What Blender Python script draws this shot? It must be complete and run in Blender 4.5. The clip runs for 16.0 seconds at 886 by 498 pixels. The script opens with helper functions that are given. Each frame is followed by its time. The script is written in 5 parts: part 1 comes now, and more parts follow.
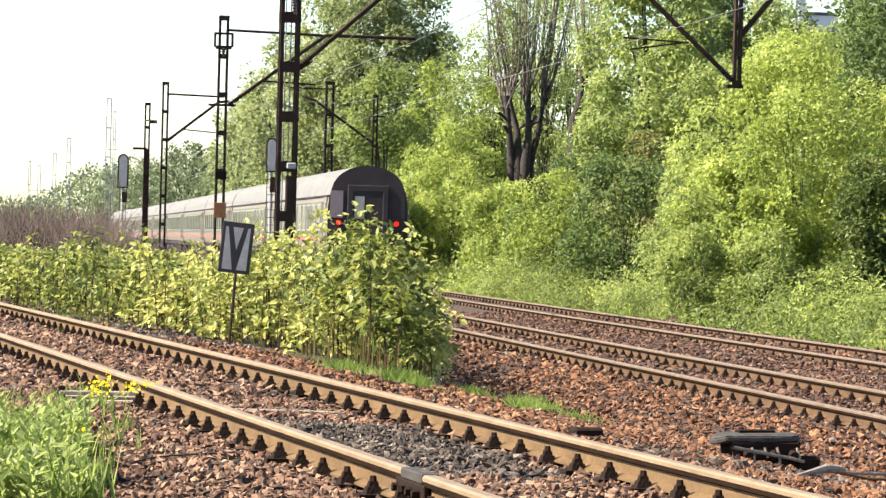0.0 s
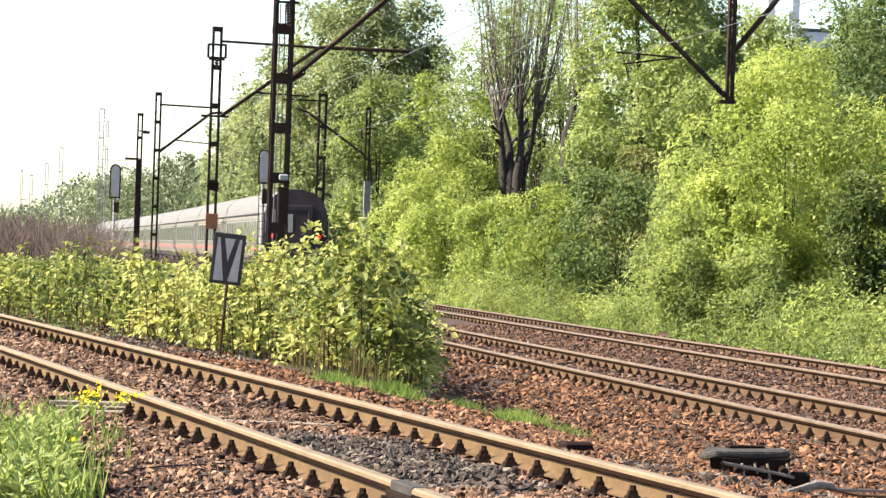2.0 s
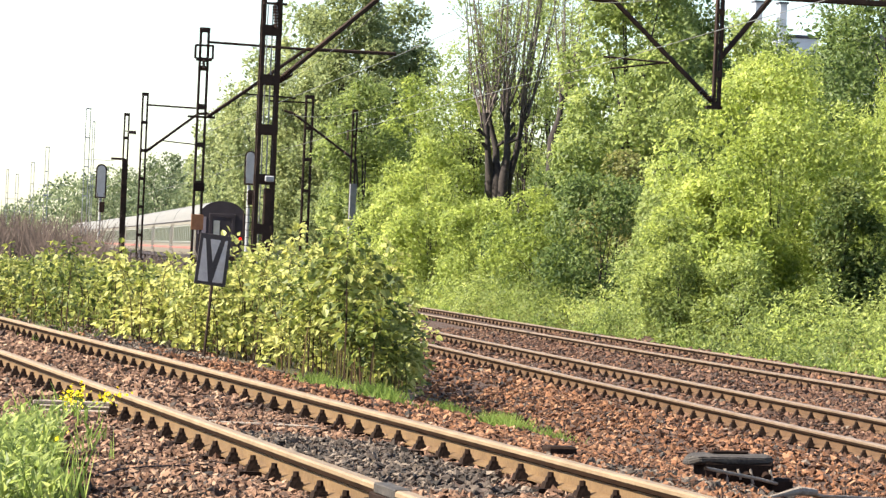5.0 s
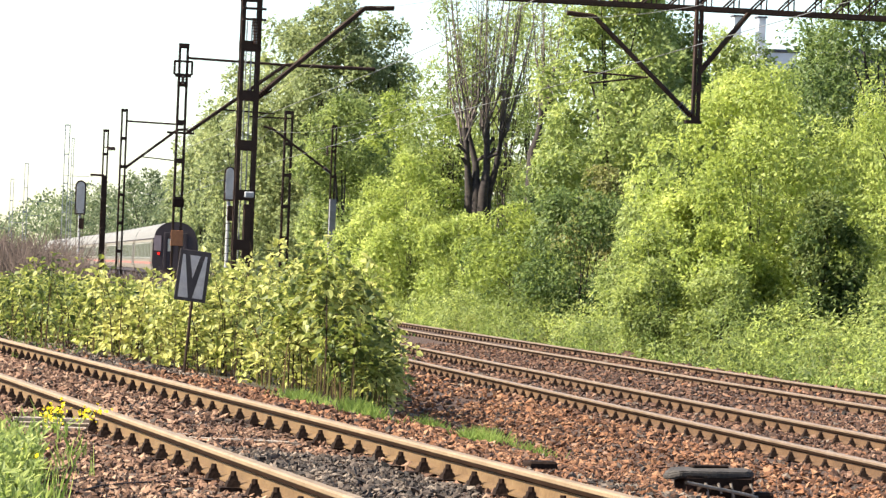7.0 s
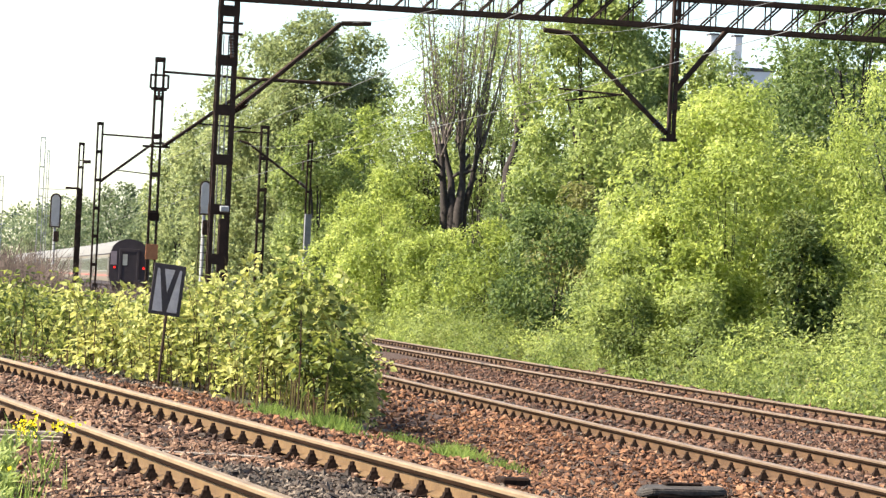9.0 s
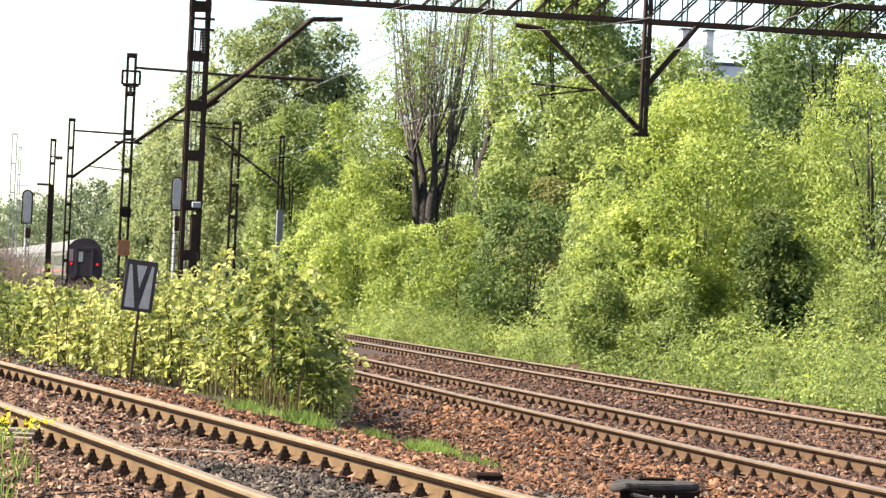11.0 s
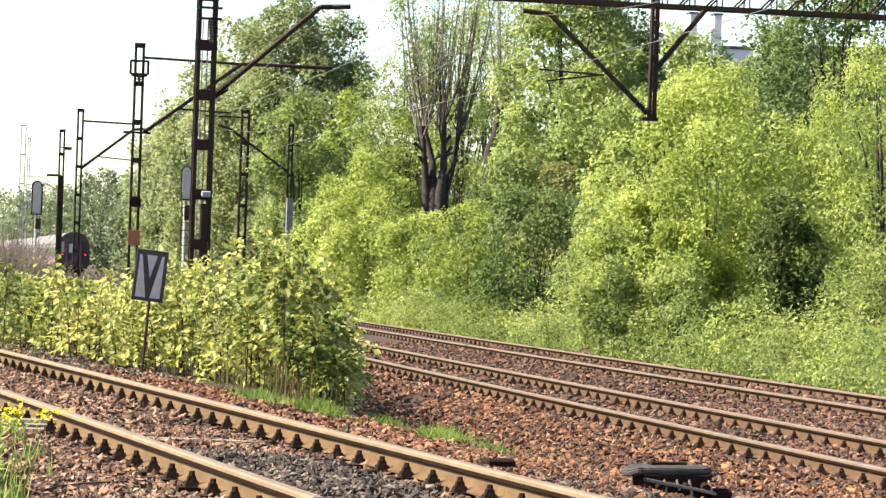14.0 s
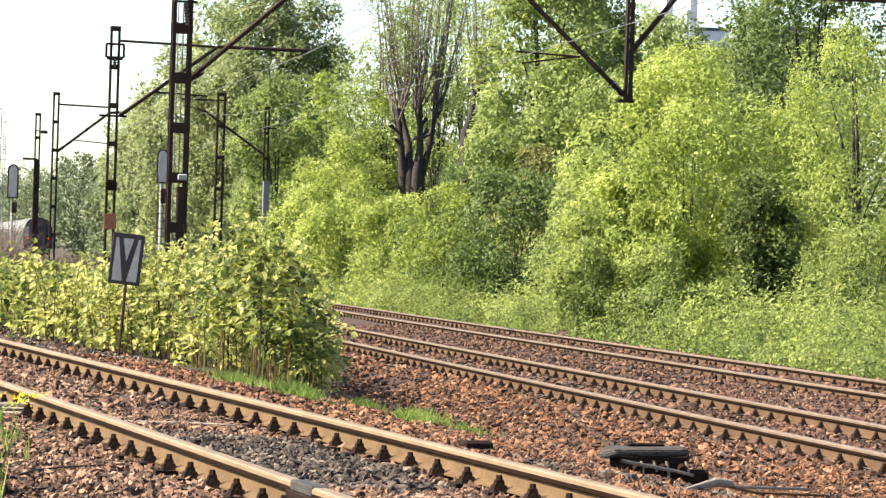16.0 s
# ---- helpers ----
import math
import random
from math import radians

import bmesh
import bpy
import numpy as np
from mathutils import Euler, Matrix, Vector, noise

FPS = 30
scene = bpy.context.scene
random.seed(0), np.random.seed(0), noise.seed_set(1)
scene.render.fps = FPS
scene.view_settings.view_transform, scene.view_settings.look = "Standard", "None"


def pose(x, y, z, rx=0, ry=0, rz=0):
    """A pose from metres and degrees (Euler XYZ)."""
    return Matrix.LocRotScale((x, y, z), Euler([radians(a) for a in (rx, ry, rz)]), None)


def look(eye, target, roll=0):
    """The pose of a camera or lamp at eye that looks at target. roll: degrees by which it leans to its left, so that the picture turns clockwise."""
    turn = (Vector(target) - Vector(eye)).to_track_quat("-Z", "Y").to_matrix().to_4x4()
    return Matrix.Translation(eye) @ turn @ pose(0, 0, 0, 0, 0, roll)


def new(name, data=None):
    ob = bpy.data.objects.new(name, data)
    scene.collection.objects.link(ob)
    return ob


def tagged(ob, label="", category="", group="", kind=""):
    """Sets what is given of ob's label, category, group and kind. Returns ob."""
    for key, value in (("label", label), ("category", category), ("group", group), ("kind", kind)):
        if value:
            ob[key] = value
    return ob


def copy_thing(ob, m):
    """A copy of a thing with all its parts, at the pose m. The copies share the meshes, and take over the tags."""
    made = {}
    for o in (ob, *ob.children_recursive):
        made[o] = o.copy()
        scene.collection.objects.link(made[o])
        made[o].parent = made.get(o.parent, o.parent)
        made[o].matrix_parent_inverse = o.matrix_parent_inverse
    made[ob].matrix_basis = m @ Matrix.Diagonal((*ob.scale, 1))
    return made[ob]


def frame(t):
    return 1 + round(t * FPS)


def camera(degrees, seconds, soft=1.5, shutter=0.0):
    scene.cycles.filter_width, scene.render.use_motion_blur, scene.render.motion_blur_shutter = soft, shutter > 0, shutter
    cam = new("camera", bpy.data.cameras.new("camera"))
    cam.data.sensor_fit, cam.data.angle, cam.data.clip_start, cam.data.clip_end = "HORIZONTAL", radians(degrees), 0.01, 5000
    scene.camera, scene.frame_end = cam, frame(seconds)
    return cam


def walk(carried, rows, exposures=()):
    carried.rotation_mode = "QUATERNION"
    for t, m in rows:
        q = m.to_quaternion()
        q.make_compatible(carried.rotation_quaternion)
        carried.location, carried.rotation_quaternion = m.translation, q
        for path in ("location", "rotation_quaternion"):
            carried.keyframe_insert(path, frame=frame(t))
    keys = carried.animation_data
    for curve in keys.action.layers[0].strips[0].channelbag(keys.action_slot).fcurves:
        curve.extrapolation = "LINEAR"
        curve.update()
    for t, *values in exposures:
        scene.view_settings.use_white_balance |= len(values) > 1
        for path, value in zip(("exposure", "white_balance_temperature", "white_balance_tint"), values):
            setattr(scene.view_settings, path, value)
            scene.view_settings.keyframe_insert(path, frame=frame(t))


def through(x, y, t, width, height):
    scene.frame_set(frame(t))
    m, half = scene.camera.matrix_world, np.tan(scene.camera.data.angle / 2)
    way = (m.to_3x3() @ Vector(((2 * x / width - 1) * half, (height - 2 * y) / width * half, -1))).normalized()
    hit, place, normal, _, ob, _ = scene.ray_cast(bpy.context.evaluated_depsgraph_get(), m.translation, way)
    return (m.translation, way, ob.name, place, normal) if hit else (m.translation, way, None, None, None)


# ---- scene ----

# ---------------------------------------------------------------- camera
cam = camera(15.965, 16.0, soft=1.4)
EYE = (0.0, 0.0, 1.497)
TURNS = [  # seconds, yaw, pitch, roll
    (0.0, -9.265, -0.153, 1.484),
    (0.5, -9.207, 0.045, 1.698),
    (1.0, -9.287, 0.091, 1.840),
    (1.5, -9.294, 0.120, 1.994),
    (2.0, -9.411, 0.087, 1.978),
    (2.5, -9.297, 0.058, 1.923),
    (3.0, -9.333, 0.114, 1.967),
    (3.5, -9.282, 0.087, 1.882),
    (4.0, -9.356, 0.105, 2.135),
    (6.5, -9.830, 0.262, 2.659),
    (7.0, -10.028, 0.442, 2.304),
    (7.5, -10.367, 0.624, 2.439),
    (8.0, -10.424, 0.710, 2.723),
    (10.5, -10.612, 0.758, 2.682),
    (11.0, -10.975, 0.690, 2.602),
    (11.5, -10.920, 0.725, 2.699),
    (12.0, -10.842, 0.650, 2.570),
    (12.5, -11.073, 0.390, 2.684),
    (13.0, -11.013, 0.378, 2.339),
    (13.5, -10.835, 0.352, 2.095),
    (14.0, -10.801, 0.440, 2.000),
    (14.5, -10.954, 0.525, 2.086),
    (15.0, -11.158, 0.547, 2.076),
    (15.5, -11.091, 0.338, 1.885),
    (16.0, -11.235, 0.134, 1.804),
]


def aim(yaw, pitch, roll):
    a, b = radians(yaw), radians(pitch)
    way = Vector((-math.sin(a) * math.cos(b), math.cos(a) * math.cos(b), math.sin(b)))
    return look(EYE, Vector(EYE) + 10 * way, roll)


walk(cam, [(t, aim(y, p, r)) for t, y, p, r in TURNS])

# ---------------------------------------------------------------- light
SUN_ELEV, SUN_AZ = 42.0, -93.0   # azimuth: degrees from +y towards +x
world = bpy.data.worlds.new("sky")
scene.world = world
world.use_nodes = True
nt = world.node_tree
sky = nt.nodes.new("ShaderNodeTexSky")
sky.sky_type = "NISHITA"
sky.sun_disc = False
sky.sun_elevation = radians(SUN_ELEV)
sky.sun_rotation = radians(SUN_AZ)
sky.dust_density = 0.6
sky.air_density = 1.0
nt.nodes["Background"].inputs[1].default_value = 0.088
nt.links.new(sky.outputs[0], nt.nodes["Background"].inputs[0])
sun_data = bpy.data.lights.new("sun", "SUN")
sun_data.energy = 5.8
sun_data.angle = radians(0.6)
sun_data.color = (1.0, 0.92, 0.76)
sun = new("sun", sun_data)
sa, se = radians(SUN_AZ), radians(SUN_ELEV)
SUN_WAY = Vector((math.sin(sa) * math.cos(se), math.cos(sa) * math.cos(se), math.sin(se)))
sun.matrix_basis = look(SUN_WAY * 60, (0, 0, 0))
scene.view_settings.exposure = 1.7


# ---------------------------------------------------------------- materials
def ramp(tree, stops):
    n = tree.nodes.new("ShaderNodeValToRGB")
    e = n.color_ramp.elements
    while len(e) < len(stops):
        e.new(0.5)
    for el, (p, c) in zip(e, stops):
        el.position, el.color = p, (*c, 1)
    return n


def surface(name, stops, scale=6.0, rough=0.8, metal=0.0, bump=0.3, fine=60.0, spread="noise", island=0.0, emit=None, spec=0.4):
    """A procedural surface: colours over two scales of noise, with relief."""
    m = bpy.data.materials.new(name)
    m.use_nodes = True
    t = m.node_tree
    b = t.nodes["Principled BSDF"]
    b.inputs["Roughness"].default_value = rough
    b.inputs["Metallic"].default_value = metal
    b.inputs["Specular IOR Level"].default_value = spec
    co = t.nodes.new("ShaderNodeTexCoord")
    big = t.nodes.new("ShaderNodeTexNoise")
    big.inputs["Scale"].default_value = scale
    big.inputs["Detail"].default_value = 5
    small = t.nodes.new("ShaderNodeTexNoise")
    small.inputs["Scale"].default_value = fine
    small.inputs["Detail"].default_value = 3
    for n in (big, small):
        t.links.new(co.outputs["Object"], n.inputs["Vector"])
    mix = t.nodes.new("ShaderNodeMath")
    mix.operation = "MULTIPLY_ADD"
    t.links.new(small.outputs["Fac"], mix.inputs[0])
    mix.inputs[1].default_value = 0.45
    sub = t.nodes.new("ShaderNodeMath")
    sub.operation = "MULTIPLY"
    sub.inputs[1].default_value = 0.55
    t.links.new(big.outputs["Fac"], sub.inputs[0])
    t.links.new(sub.outputs[0], mix.inputs[2])
    fac = mix.outputs[0]
    if island:
        geo = t.nodes.new("ShaderNodeNewGeometry")
        add = t.nodes.new("ShaderNodeMix")
        add.inputs[0].default_value = island
        t.links.new(fac, add.inputs[2])
        t.links.new(geo.outputs["Random Per Island"], add.inputs[3])
        fac = add.outputs[0]
    r = ramp(t, stops)
    t.links.new(fac, r.inputs[0])
    t.links.new(r.outputs[0], b.inputs["Base Color"])
    if bump:
        bp = t.nodes.new("ShaderNodeBump")
        bp.inputs["Strength"].default_value = bump
        bp.inputs["Distance"].default_value = 0.02
        t.links.new(small.outputs["Fac"], bp.inputs["Height"])
        t.links.new(bp.outputs[0], b.inputs["Normal"])
    if emit:
        b.inputs["Emission Color"].default_value = (*emit[0], 1)
        b.inputs["Emission Strength"].default_value = emit[1]
    return m


def leaf_surface(name, stops, through=0.45, rough=0.5):
    """Thin leaves: gloss and colour on the lit side, light let through on the other."""
    m = bpy.data.materials.new(name)
    m.use_nodes = True
    t = m.node_tree
    b = t.nodes["Principled BSDF"]
    b.inputs["Roughness"].default_value = rough
    b.inputs["Specular IOR Level"].default_value = 0.3
    geo = t.nodes.new("ShaderNodeNewGeometry")
    co = t.nodes.new("ShaderNodeTexCoord")
    n = t.nodes.new("ShaderNodeTexNoise")
    n.inputs["Scale"].default_value = 0.9
    n.inputs["Detail"].default_value = 3
    t.links.new(co.outputs["Object"], n.inputs["Vector"])
    mx = t.nodes.new("ShaderNodeMix")
    mx.inputs[0].default_value = 0.5
    t.links.new(geo.outputs["Random Per Island"], mx.inputs[2])
    wide = t.nodes.new("ShaderNodeMapRange")
    wide.inputs["From Min"].default_value, wide.inputs["From Max"].default_value = 0.3, 0.7
    t.links.new(n.outputs["Fac"], wide.inputs["Value"])
    t.links.new(wide.outputs["Result"], mx.inputs[3])
    plant = t.nodes.new("ShaderNodeObjectInfo")
    mx2 = t.nodes.new("ShaderNodeMix")
    mx2.inputs[0].default_value = 0.22
    t.links.new(mx.outputs[0], mx2.inputs[2])
    t.links.new(plant.outputs["Random"], mx2.inputs[3])
    mx = mx2
    r = ramp(t, stops)
    t.links.new(mx.outputs[0], r.inputs[0])
    t.links.new(r.outputs[0], b.inputs["Base Color"])
    tr = t.nodes.new("ShaderNodeBsdfTranslucent")
    hs = t.nodes.new("ShaderNodeHueSaturation")
    hs.inputs["Hue"].default_value = 0.485
    hs.inputs["Value"].default_value = 1.8
    t.links.new(r.outputs[0], hs.inputs["Color"])
    t.links.new(hs.outputs[0], tr.inputs["Color"])
    ms = t.nodes.new("ShaderNodeMixShader")
    ms.inputs[0].default_value = through + 0.06
    t.links.new(b.outputs[0], ms.inputs[1])
    t.links.new(tr.outputs[0], ms.inputs[2])
    t.links.new(ms.outputs[0], t.nodes["Material Output"].inputs["Surface"])
    return m


M_STONE = surface("rust_stained_ballast", [(0.15, (0.018, 0.010, 0.007)), (0.38, (0.078, 0.032, 0.015)), (0.6, (0.165, 0.069, 0.031)), (0.9, (0.33, 0.195, 0.115))], 1.3, 0.9, bump=0.4, fine=70, island=0.5)
M_STONE_DUSTY = surface("dusty_pink_ballast", [(0.15, (0.020, 0.012, 0.009)), (0.38, (0.088, 0.044, 0.026)), (0.6, (0.172, 0.093, 0.058)), (0.9, (0.35, 0.235, 0.16))], 1.6, 0.9, bump=0.4, fine=70, island=0.55)
M_STONE_BROWN = surface("fouled_brown_ballast", [(0.15, (0.014, 0.009, 0.007)), (0.45, (0.066, 0.030, 0.018)), (0.65, (0.115, 0.056, 0.033)), (0.92, (0.22, 0.14, 0.10))], 9, 0.9, bump=0.4, fine=70, island=0.6)
M_STONE_DARK = surface("oily_and_shade_grey_ballast", [(0.2, (0.012, 0.010, 0.009)), (0.55, (0.06, 0.043, 0.034)), (0.95, (0.23, 0.18, 0.14))], 5, 0.9, bump=0.4, fine=70, island=0.6)
M_BED = surface("ballast_bed", [(0.3, (0.016, 0.010, 0.008)), (0.5, (0.046, 0.024, 0.016)), (0.7, (0.095, 0.052, 0.033))], 14, 0.95, bump=0.9, fine=38)
M_SOIL = surface("weedy_soil", [(0.3, (0.022, 0.018, 0.011)), (0.5, (0.05, 0.038, 0.022)), (0.7, (0.09, 0.072, 0.04))], 1.6, 0.95, bump=0.8, fine=22)
M_RAIL = surface("rusty_rail_side", [(0.3, (0.066, 0.036, 0.015)), (0.55, (0.125, 0.072, 0.03)), (0.8, (0.195, 0.125, 0.055))], 3, 0.72, metal=0.15, bump=0.25, fine=45)
M_RAIL_MAIN = surface("brown_rail_side", [(0.3, (0.046, 0.023, 0.010)), (0.55, (0.09, 0.047, 0.021)), (0.8, (0.15, 0.088, 0.043))], 3, 0.75, metal=0.1, bump=0.25, fine=45)
# Rust taken near black: the shadow under the rail head is in this colour.
M_HEADSHADE = surface("shade_dark_rail_head", [(0.3, (0.007, 0.0035, 0.002)), (0.7, (0.022, 0.011, 0.006))], 3, 0.95, metal=0.0, bump=0.2, fine=45, spec=0.05)
M_RAILTOP = surface("worn_rail_head", [(0.3, (0.13, 0.085, 0.055)), (0.7, (0.24, 0.175, 0.125))], 4, 0.5, metal=0.35, bump=0.05)
M_RAILTOP_OLD = surface("dull_rail_head", [(0.3, (0.16, 0.105, 0.058)), (0.7, (0.28, 0.20, 0.125))], 4, 0.55, metal=0.3, bump=0.1)
M_IRON = surface("dark_fastener_iron", [(0.3, (0.006, 0.004, 0.003)), (0.7, (0.026, 0.014, 0.010))], 20, 0.9, metal=0.0, bump=0.3, spec=0.1)
M_SLEEPER = surface("weathered_sleeper", [(0.3, (0.05, 0.034, 0.026)), (0.6, (0.12, 0.08, 0.06)), (0.85, (0.22, 0.165, 0.13))], 8, 0.9, bump=0.6, fine=40)
M_MAST = surface("dark_painted_steel", [(0.3, (0.014, 0.008, 0.006)), (0.55, (0.032, 0.019, 0.014)), (0.8, (0.09, 0.047, 0.03))], 4, 0.8, metal=0.0, bump=0.15, spec=0.15)
M_CONCRETE = surface("grey_mast_steel", [(0.3, (0.11, 0.11, 0.12)), (0.7, (0.24, 0.24, 0.25))], 5, 0.7, metal=0.2, bump=0.2)
M_WIRE = surface("copper_wire", [(0.3, (0.16, 0.15, 0.13)), (0.7, (0.26, 0.24, 0.21))], 3, 0.45, metal=0.6, bump=0)
M_PLATE = surface("rust_orange_plate", [(0.3, (0.20, 0.07, 0.03)), (0.7, (0.36, 0.15, 0.06))], 8, 0.7, bump=0.2)
M_INSUL = surface("brown_glazed_porcelain", [(0.3, (0.03, 0.02, 0.018)), (0.7, (0.08, 0.04, 0.03))], 8, 0.25, bump=0)
M_SIGN_DARK = surface("faded_dark_blue_enamel", [(0.3, (0.022, 0.015, 0.018)), (0.7, (0.05, 0.036, 0.038))], 9, 0.6, bump=0.1)
M_SIGN_WHITE = surface("dirty_white_enamel", [(0.3, (0.32, 0.28, 0.28)), (0.7, (0.48, 0.43, 0.43))], 12, 0.5, bump=0.05)
M_BARK = surface("dark_bark", [(0.3, (0.012, 0.009, 0.009)), (0.55, (0.036, 0.028, 0.026)), (0.8, (0.10, 0.08, 0.073))], 7, 0.95, bump=0.8, fine=30)
M_TWIG = surface("grey_twigs", [(0.3, (0.05, 0.038, 0.034)), (0.7, (0.15, 0.12, 0.105))], 7, 0.9, bump=0.2)
M_STEM = surface("knotweed_stem", [(0.3, (0.02, 0.012, 0.008)), (0.5, (0.05, 0.03, 0.016)), (0.75, (0.07, 0.07, 0.022))], 2.5, 0.95, bump=0, island=0.6, spec=0.1)
M_DRY = surface("dead_brown_stems", [(0.3, (0.03, 0.02, 0.017)), (0.7, (0.08, 0.055, 0.046))], 4, 0.9, bump=0.1, island=0.6)
M_OLDIRON = surface("weathered_cast_iron", [(0.3, (0.014, 0.011, 0.010)), (0.55, (0.04, 0.033, 0.029)), (0.8, (0.12, 0.10, 0.085))], 9, 0.8, bump=0.4, fine=50)
L_KNOT = leaf_surface("knotweed_leaf", [(0.25, (0.04, 0.062, 0.014)), (0.5, (0.145, 0.17, 0.034)), (0.78, (0.40, 0.40, 0.13))], 0.36)
L_WILLOW = leaf_surface("willow_leaf", [(0.2, (0.112, 0.15, 0.032)), (0.5, (0.216, 0.27, 0.058)), (0.8, (0.352, 0.398, 0.125))], 0.46)
L_MID = leaf_surface("broad_leaf", [(0.2, (0.078, 0.11, 0.03)), (0.5, (0.165, 0.212, 0.058)), (0.8, (0.30, 0.345, 0.125))], 0.44)
L_DARK = leaf_surface("poplar_leaf", [(0.2, (0.055, 0.088, 0.025)), (0.5, (0.11, 0.155, 0.045)), (0.8, (0.21, 0.25, 0.10))], 0.38)
L_BROWN = leaf_surface("young_bronze_leaf", [(0.2, (0.065, 0.07, 0.02)), (0.5, (0.16, 0.165, 0.05)), (0.8, (0.32, 0.30, 0.11))], 0.4)
L_GRASS = leaf_surface("grass_blade", [(0.2, (0.065, 0.105, 0.02)), (0.5, (0.15, 0.215, 0.045)), (0.8, (0.30, 0.36, 0.11))], 0.42)
# Leaf green darkened to stand for foliage in shadow.
L_SHADE = leaf_surface("shade_dark_leaf", [(0.2, (0.024, 0.043, 0.011)), (0.5, (0.062, 0.095, 0.024)), (0.85, (0.16, 0.19, 0.06))], 0.34)
# Distance haze is mixed into these two greens, greying them.
L_FAR = leaf_surface("haze_greyed_poplar_leaf", [(0.2, (0.085, 0.11, 0.042)), (0.5, (0.165, 0.20, 0.08)), (0.8, (0.28, 0.31, 0.14))], 0.36, 0.6)
L_HAZE = leaf_surface("hazy_far_leaf", [(0.2, (0.06, 0.088, 0.042)), (0.5, (0.12, 0.15, 0.074)), (0.8, (0.21, 0.24, 0.13))], 0.34, 0.6)
L_WEED = leaf_surface("weed_leaf", [(0.2, (0.07, 0.10, 0.025)), (0.5, (0.175, 0.22, 0.055)), (0.8, (0.34, 0.38, 0.13))], 0.42)
L_YELLOW = leaf_surface("yellow_petal", [(0.2, (0.6, 0.5, 0.01)), (0.8, (0.8, 0.68, 0.03))], 0.3)
M_ROOF = surface("silver_coach_roof", [(0.3, (0.115, 0.113, 0.112)), (0.7, (0.175, 0.17, 0.165))], 1.5, 0.85, metal=0.0, bump=0.05, spec=0.15)
M_COACH = surface("cream_coach_side", [(0.3, (0.125, 0.108, 0.088)), (0.7, (0.185, 0.16, 0.132))], 1.2, 0.55, bump=0.03)
M_BAND = surface("grey_window_band", [(0.3, (0.05, 0.048, 0.04)), (0.7, (0.08, 0.076, 0.064))], 1.2, 0.4, bump=0.03)
M_END = surface("sooty_end_wall", [(0.3, (0.014, 0.010, 0.014)), (0.7, (0.036, 0.025, 0.032))], 2.5, 0.75, bump=0.1)
M_ENDSIDE = surface("mauve_end_panel", [(0.3, (0.16, 0.125, 0.14)), (0.7, (0.25, 0.20, 0.22))], 2.5, 0.6, bump=0.1)
M_RUBBER = surface("black_rubber", [(0.3, (0.014, 0.011, 0.013)), (0.7, (0.03, 0.023, 0.027))], 6, 0.9, bump=0.2)
M_GLASS = surface("coach_window_glass", [(0.3, (0.03, 0.034, 0.034)), (0.7, (0.06, 0.065, 0.06))], 1.0, 0.08, bump=0, spec=0.6)
M_FRAME = surface("aluminium_frame", [(0.3, (0.26, 0.26, 0.24)), (0.7, (0.36, 0.35, 0.33))], 6, 0.4, metal=0.3, bump=0)
M_RED = surface("red_stripe", [(0.3, (0.32, 0.05, 0.05)), (0.7, (0.42, 0.09, 0.07))], 3, 0.5, bump=0)
M_LAMP = surface("red_tail_lamp", [(0.3, (0.4, 0.006, 0.004)), (0.7, (0.5, 0.012, 0.008))], 3, 0.3, bump=0, emit=((1.0, 0.012, 0.006), 0.55))
M_WALL = surface("pale_render", [(0.3, (0.45, 0.46, 0.5)), (0.7, (0.62, 0.63, 0.66))], 1.0, 0.85, bump=0.1)
M_DARKROOF = surface("dark_roofing_felt", [(0.3, (0.05, 0.05, 0.06)), (0.7, (0.1, 0.1, 0.12))], 2, 0.85, bump=0.1)
M_ALU = surface("bare_signal_back", [(0.3, (0.24, 0.24, 0.25)), (0.7, (0.36, 0.36, 0.37))], 4, 0.6, metal=0.2, bump=0.05)
M_WOOD = surface("grey_old_wood", [(0.3, (0.12, 0.095, 0.075)), (0.6, (0.27, 0.22, 0.18)), (0.85, (0.45, 0.39, 0.33))], 6, 0.9, bump=0.5, fine=50)


# ---------------------------------------------------------------- mesh helpers
def raw(name, verts, faces, material, smooth=False):
    me = bpy.data.meshes.new(name)
    me.from_pydata([tuple(v) for v in verts], [], faces)
    me.materials.append(material)
    if smooth:
        me.polygons.foreach_set("use_smooth", [True] * len(me.polygons))
    me.update()
    return me


def arrays(name, verts, quads, material):
    """A mesh from numpy arrays: verts (n, 3), faces (m, k) all of k corners."""
    me = bpy.data.meshes.new(name)
    k = quads.shape[1]
    me.vertices.add(len(verts))
    me.vertices.foreach_set("co", np.ascontiguousarray(verts, dtype=np.float32).ravel())
    me.loops.add(quads.size)
    me.loops.foreach_set("vertex_index", np.ascontiguousarray(quads, dtype=np.int32).ravel())
    me.polygons.add(len(quads))
    me.polygons.foreach_set("loop_start", np.arange(0, quads.size, k, dtype=np.int32))
    me.materials.append(material)
    me.update(calc_edges=True)
    me.shade_flat()
    return me


def put(name, me, parent=None, label="", kind=""):
    ob = new(name, me)
    ob.parent = parent
    return tagged(ob, label=label, kind=kind)


def part(name, bm, material, parent, label=""):
    me = bpy.data.meshes.new(name)
    bm.to_mesh(me)
    bm.free()
    me.materials.append(material)
    return put(name, me, parent, label)


def base(name, m, label, category, group="", kind=""):
    ob = new(name)
    ob.matrix_basis = m
    return tagged(ob, label, category, group, kind)


